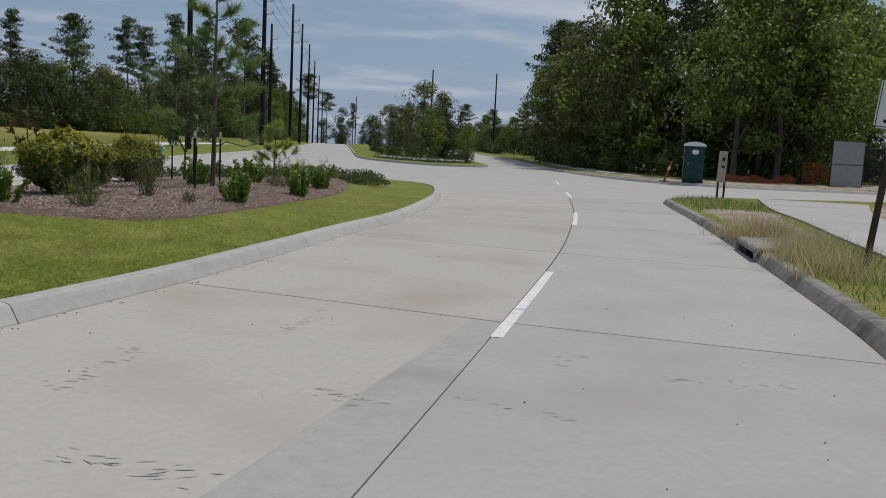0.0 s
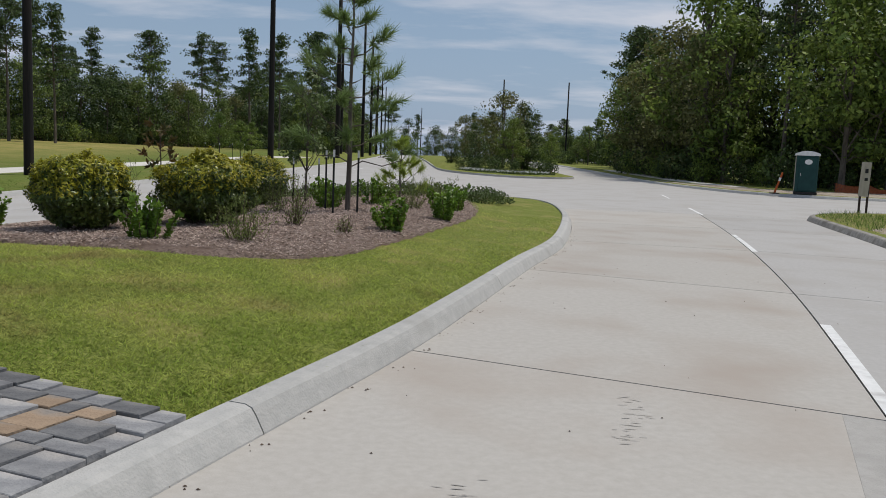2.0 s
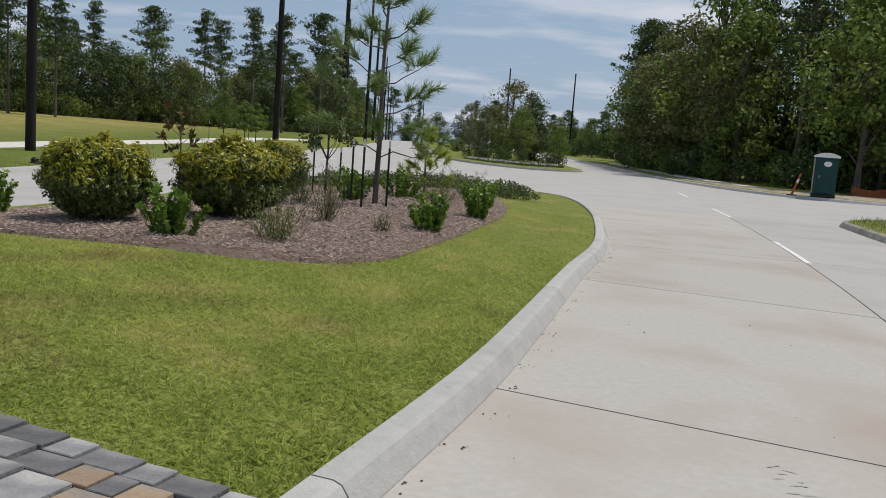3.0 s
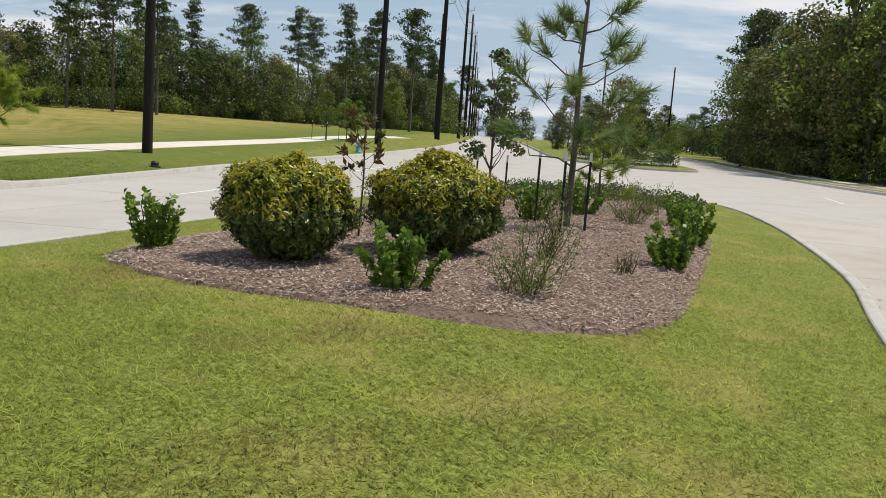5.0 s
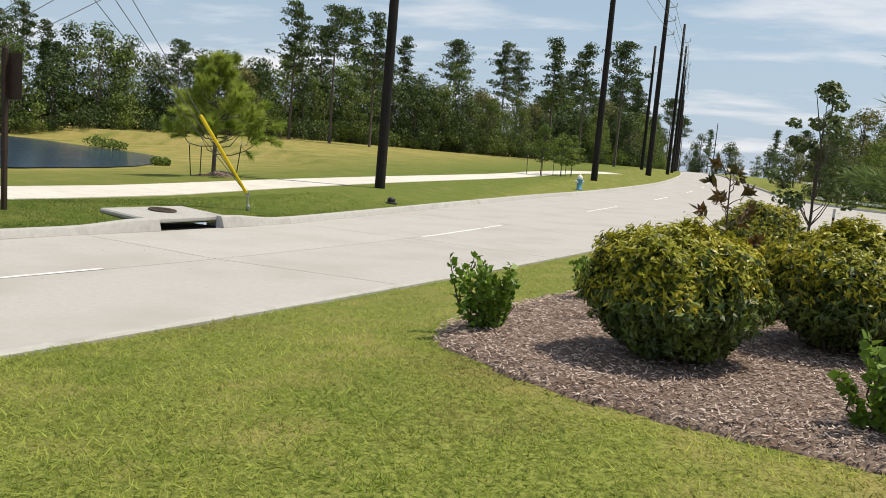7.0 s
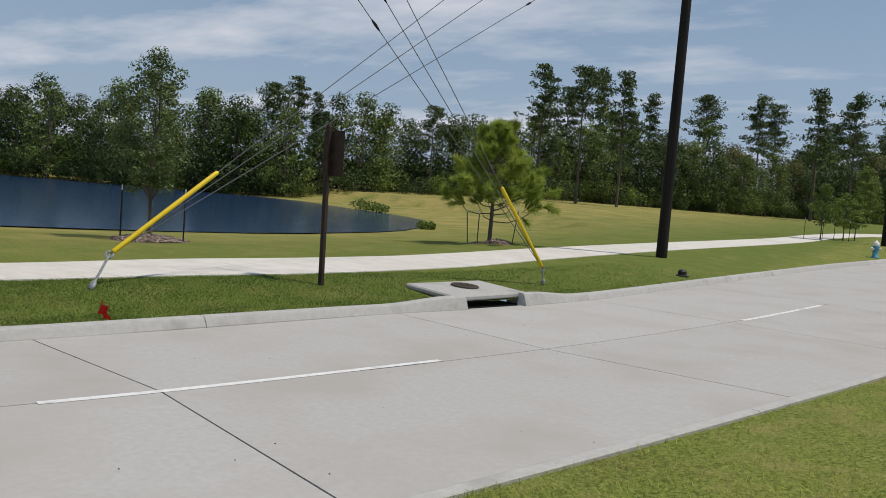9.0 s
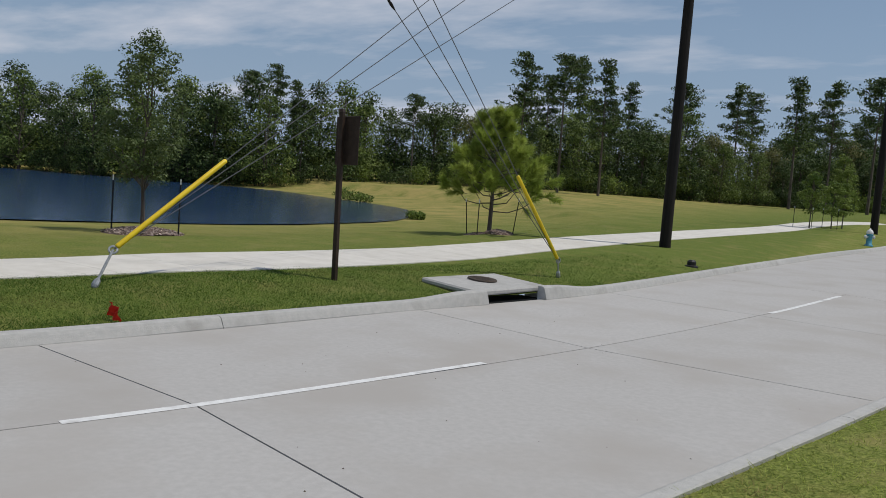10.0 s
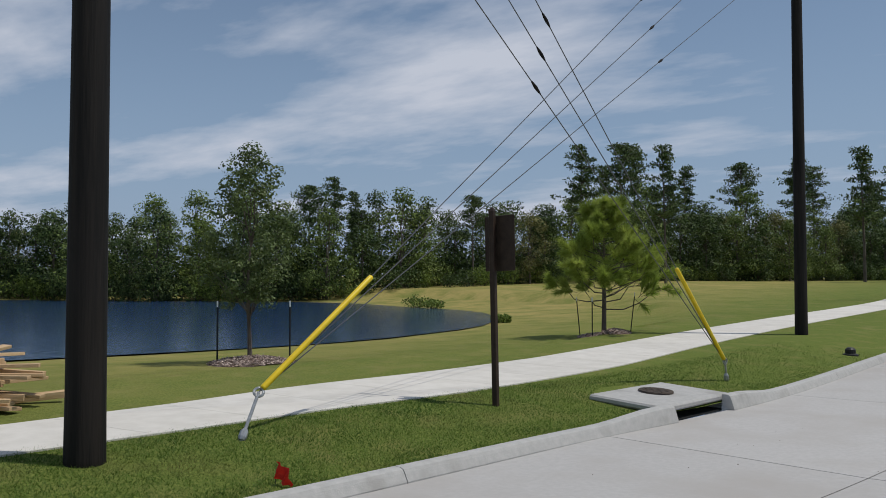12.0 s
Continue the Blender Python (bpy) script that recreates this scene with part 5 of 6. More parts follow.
def storm_inlet(cx, cy, dx, dy, side, length, depth, label, lid=True, h0=0.22, material="kerb"):
    """A kerb inlet: a roof slab on two piers over an open throat."""
    L = math.hypot(dx, dy)
    ang = math.degrees(math.atan2(dy, dx))
    z0 = zr(cx, cy)
    top = thing("storm_inlet", cx, cy, z0, label, "storm drain", rz=ang)
    # local x runs along the kerb, local y * side points to the verge
    bm = bmesh.new()
    box(bm, length, depth, 0.11, pose(0, side * (depth / 2 - 0.04), h0 + 0.02, side * 3.2), 0.03)
    part("roof_slab", bm, M[material], top)
    for e in (-1, 1):
        bm = bmesh.new()
        box(bm, 0.17, 0.42, h0 + 0.17, pose(e * (length / 2 - 0.087), side * 0.168, (h0 - 0.13) / 2), 0.03)
        part("pier", bm, M[material], top)
    # near-black wall and shallow floor: the throat's deep shade is put into their colour
    bm = bmesh.new()
    box(bm, length - 0.3, 0.03, 0.7, pose(0, side * 0.9, -0.25))
    part("back_wall", bm, M["dark"], top)
    bm = bmesh.new()
    box(bm, length - 0.34, 0.9, 0.03, pose(0, side * 0.45, -0.012))
    part("throat_floor", bm, M["dark"], top)
    if lid:
        bm = bmesh.new()
        bmesh.ops.create_cone(bm, segments=28, cap_ends=True, radius1=0.30, radius2=0.29, depth=0.02, matrix=pose(0.05, side * depth * 0.56, h0 + 0.106, side * 3.2))
        rim = part("manhole_lid", bm, M["iron"], top, "round rusty iron lid")
        bm = bmesh.new()
        for k in range(-3, 4):
            box(bm, 0.4 - abs(k) * 0.03, 0.02, 0.008, pose(0.05, side * depth * 0.56 + k * 0.065, h0 + 0.118 + k * 0.0036, side * 3.2))
        part("lid_ribbing", bm, M["iron"], rim)


storm_inlet(-14.13, 14.3, 0.2, 0.98, 1, 2.3, 1.35, "concrete storm drain inlet with an iron manhole lid")
storm_inlet(7.9, 4.15, 0.31, 0.95, -1, 1.9, 0.8, "weathered concrete storm drain inlet in the kerb", lid=False, h0=0.16, material="kerb_stained")


def brown_sign(x, y):
    top = thing("road_sign", x, y, zg(x, y), "back of a dark brown road sign on a square post", "road sign")
    bm = bmesh.new()
    box(bm, 0.085, 0.085, 3.3, pose(-0.04, 0, 1.35, 0, -1.2, 0), 0.006)
    part("post", bm, M["brown"], top)
    bm = bmesh.new()
    box(bm, 0.62, 0.022, 0.86, pose(0.03, 0.06, 2.5, 0, -1.2, -14), 0.008)
    part("sign_panel", bm, M["brown"], top, "plain dark brown sign back")
    bm = bmesh.new()
    bmesh.ops.create_cone(bm, segments=4, cap_ends=True, radius1=0.07, radius2=0.02, depth=0.06, matrix=pose(-0.075, 0, 3.03, 0, 0, 45))
    part("cap", bm, M["brown"], top)


brown_sign(-16.44, 11.75)


def hydrant(x, y):
    top = thing("fire_hydrant", x, y, zg(x, y), "light blue fire hydrant with a white bonnet in the grass", "fire hydrant")

    def lathe(prof, m, name, label="", mat4=None):
        bm = bmesh.new()
        tube(bm, [(0, 0, z) for r, z in prof], [r for r, z in prof], 16)
        if mat4:
            bmesh.ops.transform(bm, matrix=mat4, verts=bm.verts)
        part(name, bm, M[m], top, label, True)
    lathe(((0.20, -0.05), (0.20, 0.05), (0.14, 0.07), (0.13, 0.50), (0.17, 0.52), (0.17, 0.57), (0.15, 0.60)), "blue", "barrel")
    lathe(((0.16, 0.60), (0.165, 0.66), (0.13, 0.76), (0.06, 0.82), (0.03, 0.83), (0.03, 0.88)), "white", "bonnet", "white bonnet")
    for a in (0, 90, 180):
        lathe(((0.07, 0.1), (0.07, 0.20), (0.09, 0.205), (0.09, 0.25), (0.03, 0.26), (0.03, 0.29)), "white", "outlet_cap", "", pose(0, 0, 0.44, 0, 90, a + 40))


hydrant(-9.5, 46.4)


def valve_stub(x, y):
    top = thing("valve_cap", x, y, zg(x, y), "small black valve cap on the lawn", "valve cap")
    bm = bmesh.new()
    tube(bm, [(0, 0, -0.02), (0, 0, 0.03), (0, 0, 0.05), (0, 0, 0.15), (0, 0, 0.20)], [0.2, 0.19, 0.13, 0.13, 0.08], 14)
    part("cap", bm, M["asphalt_black"], top)


valve_stub(-13.05, 24.4)


def marker_flag(x, y):
    top = thing("marker_flag", x, y, zg(x, y), "small red plastic marker flag crumpled in the grass", "flag")
    bm = bmesh.new()
    tube(bm, [(0, 0, -0.05), (0.01, 0, 0.2)], [0.003, 0.003], 5)
    part("wire_stem", bm, M["steel_dark"], top)
    rng = np.random.default_rng(4)
    vs, fs = [], []
    for i in range(7):
        for j in range(6):
            vs.append((0.01 + i * 0.032 + 0.012 * math.sin(j * 2), 0.03 * math.sin(i * 1.7 + j) + rng.normal() * 0.006, 0.22 - j * 0.034 - i * 0.012 + 0.01 * math.sin(i * 3)))
    for i in range(6):
        for j in range(5):
            o = i * 6 + j
            fs.append((o, o + 6, o + 7, o + 1))
    link("cloth", vs, fs, M["red"], top, "bright red plastic film", True)


marker_flag(-16.2, 6.7)


def lumber_pile(x, y):
    rng = np.random.default_rng(12)
    top = thing("lumber_pile", x, y, zg(x, y), "untidy pile of raw lumber boards on the lawn", "lumber pile", rz=35)
    for i in range(26):
        lv = i // 4
        bm = bmesh.new()
        L = rng.uniform(1.1, 1.9)
        box(bm, L, rng.choice([0.09, 0.14, 0.24]), 0.05 if i % 3 else 0.1, Matrix(), 0.004)
        ob = part("board", bm, M["lumber"], top)
        ob.matrix_local = pose(rng.uniform(-0.25, 0.3), (i % 4 - 1.5) * 0.3 + rng.uniform(-0.08, 0.08), 0.06 + lv * 0.14, rng.uniform(-6, 6), rng.uniform(-5, 5), rng.uniform(-22, 22) + (90 if lv % 3 == 2 else 0))


lumber_pile(-22.05, 6.68)

for i, (x, y, s) in enumerate(((-47.5, 55.0, 1.1), (-45.5, 54.2, 0.8), (-31.0, 38.4, 0.5))):
    b = make_bush_row(90 + i, 2.2 * s, 0.8 * s, "low green reeds and brush at the edge of the pond", M["leaf_light"], 420, 0.2, "pond_shrub")
    b.matrix_world = pose(x, y, POND_Z)


# ---- road markings ----
def dash(curve, s0, length, off, width=0.11):
    """A painted dash from arc length s0 along the line, off metres to its right."""
    s = np.r_[0, np.cumsum(np.linalg.norm(np.diff(curve, axis=0), axis=1))]
    vs, fs = [], []
    for i, u in enumerate(np.linspace(s0, s0 + length, 12)):
        p = np.array([np.interp(u, s, curve[:, k]) for k in range(2)])
        q = np.array([np.interp(u + 0.05, s, curve[:, k]) for k in range(2)])
        t = (q - p) / np.linalg.norm(q - p)
        n = np.array([t[1], -t[0]])
        for w in (off - width / 2, off + width / 2):
            r = p + n * w
            vs.append((r[0], r[1], zr(*r) + 0.004))
        if i:
            o = 2 * i
            fs.append((o - 2, o - 1, o + 1, o))
    tagged(link("lane_dash", vs, fs, M["paint"]), "worn white painted lane dash on concrete", "road marking", kind="structure")


def arc_of(curve, p):
    s = np.r_[0, np.cumsum(np.linalg.norm(np.diff(curve, axis=0), axis=1))]
    return s[np.argmin(np.linalg.norm(curve - np.array(p), axis=1))]


rmc, lmc = curve_at(RIGHT_MID, 1200), curve_at(LEFT_MID, 3000)
s0 = arc_of(rmc, (2.74, -2.08))
for k in range(-2, 5):
    dash(rmc, s0 + k * 11.2, 3.9, 0.05, 0.10)
s0 = arc_of(lmc, (-13.26, 3.8))
for k in range(-2, 14):
    dash(lmc, s0 + k * 13.9, 4.9, 0.0)


# ---- dirt and path on the far side ----
def sheet(name, label, poly, material, dz, bump=0.0, step=0.5, cat="ground", seed=1):
    P = curve_at(list(poly) + [poly[0]], 110)[:-1]
    lo, hi = P.min(0), P.max(0)
    gx, gy = np.meshgrid(np.arange(lo[0], hi[0], step), np.arange(lo[1], hi[1], step))
    pts = np.stack([gx.ravel(), gy.ravel()], 1)
    pts = pts[inside(P, pts)]
    xy, f = fill([P], pts, lambda c: inside(P, c))
    d = edge_dist(P, xy)
    h = np.array([noise.fractal((x * 0.7 + seed, y * 0.7, 0), 1.0, 2.0, 4) for x, y in xy])
    z = ground_z(xy) + dz + bump * np.maximum(0, 0.35 + h) * step01(d / 1.2)
    z = np.where(d < 0.03, z - 0.05, z)
    return tagged(link(name, np.c_[xy, z], f, material, smooth=True), label, cat, kind="structure")


sheet("dirt_patch", "rough bare brown dirt heaped on a building site", [(15.9, 12.3), (17.4, 15.0), (20.6, 19.3), (27, 21.8), (44, 24.5), (47, 10), (26, 3), (12.3, 4.2), (14.0, 8.4)], M["dirt"], 0.03, 0.28, 0.4)
sheet("dirt_verge", "bare brown dirt behind the far kerb", [(19.6, 42), (21.6, 38.2), (25, 37), (33, 38), (45, 40), (44, 46), (30, 44), (24, 43.5), (20.6, 50), (20.2, 62), (19.4, 58), (19.0, 50)], M["dirt"], 0.02, 0.12, 0.8, seed=5)
sheet("verge_soil", "bare trampled soil with dry weeds on the verge", [(8.75, 5.7), (10.0, 5.3), (11.6, 9.2), (13.2, 13.2), (11.4, 13.8), (10.45, 11.0), (9.4, 7.6)], M["dirt"], 0.012, 0.05, 0.3, seed=9)
sheet("court_slab", "pale concrete slab of the sports court", [(35.5, 41.6), (40, 41.0), (50, 40.6), (62, 41), (62, 52), (50, 53), (40, 51), (36.2, 47)], M["walk"], 0.05, 0.0, 1.0, "court")
path_strip("footpath", "pale curving concrete footpath beside the weedy verge",
           [(4.2, -14), (6.6, -6), (8.3, -0.2), (10.2, 5), (12.2, 10), (13.9, 14.6), (16.6, 20.6)], [(6.6, -15), (8.9, -7), (10.6, -1), (12.2, 4.3), (14.0, 8.6), (16.7, 14.0), (20.4, 19.8)], M["concrete"], 0.045, cat="footpath")
path_strip("footpath", "pale concrete footpath along the edge of the wood",
           [(20.9, 47), (21.0, 55), (22.2, 70), (24.4, 95)], [(22.3, 47), (22.4, 55), (23.6, 70), (25.9, 95)], M["walk"], 0.05, cat="footpath")


# ---- things of the building site ----
M["potgreen"] = mat("dark_green_plastic", (0.006, 0.040, 0.038), (0.010, 0.055, 0.050), 3, 0.5, 0.05, 30)
M["tan"] = mat("grey_tan_plastic", (0.30, 0.26, 0.21), (0.36, 0.32, 0.26), 3, 0.6)
M["plywood"] = mat("weathered_board", (0.36, 0.32, 0.25), (0.50, 0.45, 0.36), 5, 0.85, 0.2, 40, stretch=(1, 1, 0.2))
M["orange"] = mat("orange_plastic", (0.42, 0.085, 0.018), (0.56, 0.13, 0.028), 8, 0.6, trans=0.2)
M["net"] = mat("faded_orange_net", (0.32, 0.085, 0.035), (0.44, 0.12, 0.045), 8, 0.7, trans=0.2)
M["fabric"] = mat("grey_screen_fabric", (0.26, 0.27, 0.27), (0.33, 0.34, 0.34), 6, 0.8, 0.2, 60)
M["black_mesh"] = mat("black_screen_fabric", (0.010, 0.012, 0.012), (0.02, 0.022, 0.022), 6, 0.8)
M["signwhite"] = mat("white_reflective_sheet", (0.70, 0.70, 0.70), (0.77, 0.77, 0.77), 4, 0.5)
M["signblack"] = mat("black_sign_ink", (0.012, 0.012, 0.012), (0.02, 0.02, 0.02), 4, 0.5)
M["greypaint"] = mat("grey_beam_paint", (0.30, 0.31, 0.30), (0.38, 0.39, 0.38), 4, 0.6, 0.1, 30)


def toilet_cabin(x, y):
    top = thing("portable_toilet", x, y, zg(x, y) + 0.02, "dark green portable toilet cabin with a white roof", "portable toilet", rz=-24)
    bm = bmesh.new()
    box(bm, 1.15, 1.15, 0.14, pose(0, 0, 0.07), 0.02)
    part("base", bm, M["asphalt_black"], top)
    bm = bmesh.new()
    box(bm, 1.1, 1.1, 1.95, pose(0, 0, 1.1), 0.05)
    body = part("cabin", bm, M["potgreen"], top)
    bm = bmesh.new()
    box(bm, 0.03, 0.98, 1.8, pose(-0.56, 0, 1.1), 0.01)
    part("side_panel", bm, M["tan"], top, "tan side panel")
    bm = bmesh.new()
    box(bm, 0.84, 0.05, 1.75, pose(0.03, -0.56, 1.08), 0.02)
    door = part("door", bm, M["potgreen"], top)
    bm = bmesh.new()
    box(bm, 0.04, 0.04, 0.16, pose(-0.3, -0.60, 1.05), 0.01)
    part("door_handle", bm, M["galv"], door)
    bm = bmesh.new()
    prof = [(-0.62, 2.05), (-0.6, 2.16), (-0.3, 2.27), (0, 2.3), (0.3, 2.27), (0.6, 2.16), (0.62, 2.05)]
    a = [bm.verts.new((u, -0.62, v)) for u, v in prof]
    b = [bm.verts.new((u, 0.62, v)) for u, v in prof]
    for k in range(len(prof)):
        j = (k + 1) % len(prof)
        bm.faces.new((a[k], a[j], b[j], b[k]))
    bm.faces.new(a[::-1])
    bm.faces.new(b)
    part("roof", bm, M["white"], top, "domed white roof")
    bm = bmesh.new()
    bmesh.ops.create_cone(bm, segments=24, cap_ends=True, radius1=0.19, radius2=0.19, depth=0.012, matrix=pose(0.05, -0.592, 1.72, 90, 0, 0) @ Matrix.Diagonal((1, 0.72, 1, 1)))
    part("emblem", bm, M["white"], door, "plain white oval emblem")


toilet_cabin(21.6, 37.9)


def board_sign(x, y):
    top = thing("site_board", x, y, zg(x, y), "narrow weathered board on two wooden stakes in tall grass", "sign board", rz=-35)
    for e in (-0.13, 0.10):
        bm = bmesh.new()
        box(bm, 0.07, 0.06, 1.75 if e > 0 else 1.1, pose(e, 0.03, 0.75 if e > 0 else 0.4), 0.004)
        part("stake", bm, M["brown"], top)
    bm = bmesh.new()
    box(bm, 0.3, 0.03, 1.15, pose(-0.02, -0.02, 1.12, 0, 2, 0), 0.004)
    b = part("board", bm, M["plywood"], top)
    for k, (z, h) in enumerate(((1.4, 0.14), (1.12, 0.1))):
        bm = bmesh.new()
        box(bm, 0.1, 0.004, h, pose(0.02, -0.038, z))
        part("print_mark", bm, M["signblack"], b)


board_sign(15.5, 21.3)


def text_mesh(txt, size, name, material, parent, m, label=""):
    cu = bpy.data.curves.new(name, "FONT")
    cu.body, cu.size, cu.align_x, cu.align_y, cu.extrude, cu.offset = txt, size, "CENTER", "CENTER", 0.0015, 0.0015
    tmp = bpy.data.objects.new(name, cu)
    scene.collection.objects.link(tmp)
    me = bpy.data.meshes.new_from_object(tmp.evaluated_get(bpy.context.evaluated_depsgraph_get()))
    bpy.data.objects.remove(tmp)
    me.materials.append(material)
    ob = new(name, me)
    ob.parent = parent
    ob.matrix_local = m
    return tagged(ob, label) if label else ob


def speed_sign(x, y):
    top = thing("speed_limit_sign", x, y, zg(x, y), "leaning white speed limit sign on a wooden post", "road sign", rz=-33)
    tilt = pose(0, 0, 0, 0, 5.2, 0)
    bm = bmesh.new()
    box(bm, 0.085, 0.085, 2.75, tilt @ pose(0, 0, 1.075), 0.006)
    part("post", bm, M["post"], top)
    bm = bmesh.new()
    box(bm, 0.60, 0.006, 0.74, Matrix(), 0.0)
    vert = [e for e in bm.edges if abs(e.verts[0].co.y - e.verts[1].co.y) > 0.003]
    bmesh.ops.bevel(bm, geom=vert, offset=0.04, segments=4, affect="EDGES")
    plate = part("sign_plate", bm, M["signwhite"], top)
    plate.matrix_local = tilt @ pose(0.0, -0.048, 2.13) @ Matrix.Diagonal((0.87, 1, 0.87, 1))
    bm = bmesh.new()
    for sx, sz, w, h in ((0, 0.345, 0.52, 0.012), (0, -0.345, 0.52, 0.012), (-0.275, 0, 0.012, 0.65), (0.275, 0, 0.012, 0.65)):
        box(bm, w, 0.003, h, pose(sx, -0.0045, sz))
    part("border", bm, M["signblack"], plate, "thin black border")
    text_mesh("SPEED", 0.165, "lettering", M["signblack"], plate, pose(0, -0.0045, 0.235, 90, 0, 0), "black word SPEED")
    text_mesh("LIMIT", 0.165, "lettering", M["signblack"], plate, pose(0, -0.0045, 0.075, 90, 0, 0), "black word LIMIT")
    text_mesh("35", 0.40, "lettering", M["signblack"], plate, pose(0, -0.0045, -0.165, 90, 0, 0), "black number 35")
    for z in (0.30, -0.315):
        bm = bmesh.new()
        bmesh.ops.create_cone(bm, segments=10, cap_ends=True, radius1=0.012, radius2=0.01, depth=0.012, matrix=pose(0, -0.006, z, 90, 0, 0))
        part("bolt", bm, M["galv"], plate)


M["post"] = mat("brown_weathered_post", (0.045, 0.03, 0.02), (0.085, 0.06, 0.042), 8, 0.8, 0.4, 30, stretch=(1, 1, 0.15))
speed_sign(8.47, 2.0)


def delineator(x, y, lean):
    top = thing("delineator_post", x, y, zg(x, y), "leaning orange delineator post on a black base", "traffic post")
    bm = bmesh.new()
    box(bm, 0.4, 0.4, 0.06, pose(0, 0, 0.03), 0.01)
    part("rubber_base", bm, M["asphalt_black"], top)
    bm = bmesh.new()
    tube(bm, [(0, 0, 0.04), (lean * 0.55, 0, 0.6), (lean, 0, 1.1), (lean * 1.05, 0, 1.15)], [0.06, 0.05, 0.05, 0.03], 10)
    part("tube", bm, M["orange"], top)
    bm = bmesh.new()
    tube(bm, [(lean * 0.62, 0, 0.68), (lean * 0.78, 0, 0.86)], [0.056, 0.056], 10)
    part("reflective_band", bm, M["white"], top, "white reflective band")


delineator(19.8, 37.6, 0.35)


def orange_net(x0, y0, x1, y1, seed, h=1.15):
    """Sagging orange safety netting on thin posts."""
    rng = np.random.default_rng(seed)
    z = zg((x0 + x1) / 2, (y0 + y1) / 2)
    top = thing("safety_fence", x0, y0, z, "sagging orange plastic safety netting at the wood's edge", "safety fence", "orange netting")
    L = math.hypot(x1 - x0, y1 - y0)
    d = Vector(((x1 - x0) / L, (y1 - y0) / L, 0))
    bm = bmesh.new()
    nx = int(L / 0.12)
    ph = rng.uniform(0, 6)

    def pt(u, v):
        return d * (u * L) + Vector((0.05 * math.sin(u * 20 + v * 3), 0.06 * math.sin(u * 17 + ph), v * (h - 0.28 * abs(math.sin(u * L / 2.4 * math.pi)) - 0.1 * math.sin(u * 9 + ph)) + 0.04))
    for k in range(7):
        for i in range(nx):
            a, b = pt(i / nx, k / 6), pt((i + 1) / nx, k / 6)
            w = Vector((0, 0, 0.026))
            bm.faces.new([bm.verts.new(q) for q in (a - w, b - w, b + w, a + w)])
    for i in range(nx + 1):
        for k in range(6):
            a, b = pt(i / nx, k / 6), pt(i / nx, (k + 1) / 6)
            bm.faces.new([bm.verts.new(q) for q in (a - d * 0.016, a + d * 0.016, b + d * 0.016, b - d * 0.016)])
    part("netting", bm, M["net"], top)
    for i in range(int(L / 2.4) + 2):
        bm = bmesh.new()
        p = d * min(L, i * 2.4)
        tube(bm, [p + Vector((0, 0, -0.1)), p + Vector((rng.normal() * 0.05, 0, h + 0.1))], [0.02, 0.02], 6)
        part("post", bm, M["steel_dark"], top)


orange_net(26.0, 43.2, 31.5, 44.2, 1, 0.55)
orange_net(31.5, 43.6, 34.0, 43.4, 2, 1.6)
orange_net(38, 44.6, 52, 43.6, 4, 0.6)
orange_net(20.6, 18.6, 22.8, 17.4, 5, 1.0)


def screen_panel(x, y, rz, w, h, m, label, name="fence_panel"):
    top = thing(name, x, y, zg(x, y), label, "fence", rz=rz)
    bm = bmesh.new()
    if m == "fabric":
        box(bm, w, 0.02, h - 0.06, pose(0, 0, h / 2 + 0.03))
    else:
        for i in range(int(w / 0.075)):
            u = -w / 2 + 0.04 + i * 0.075
            bm.faces.new([bm.verts.new(q) for q in ((u, 0, 0.05), (u + 0.03, 0, 0.05), (u + 0.03, 0, h), (u, 0, h))])
        for i in range(int(h / 0.075)):
            z = 0.06 + i * 0.075
            bm.faces.new([bm.verts.new(q) for q in ((-w / 2, 0.004, z), (w / 2, 0.004, z), (w / 2, 0.004, z + 0.03), (-w / 2, 0.004, z + 0.03))])
    part("screen", bm, M[m], top)
    for e in (-1, 1):
        bm = bmesh.new()
        tube(bm, [(e * w / 2, 0, -0.1), (e * w / 2, 0, h + 0.05)], [0.035, 0.035], 8)
        part("post", bm, M["steel_dark"], top)
    for z in (0.06, h * 0.5, h):
        bm = bmesh.new()
        tube(bm, [(-w / 2, -0.02, z), (w / 2, -0.02, z)], [0.022, 0.022], 6)
        part("rail", bm, M["steel_dark"], top)


screen_panel(33.6, 42.0, 12, 2.6, 2.95, "fabric", "grey screened gate panel standing open beside the court", "gate_panel")
for i in range(8):
    screen_panel(37.6 + 3.0 * i, 46.6 - 0.25 * i, -5, 3.0, 2.7, "black_mesh", "black screened court fence between steel posts")


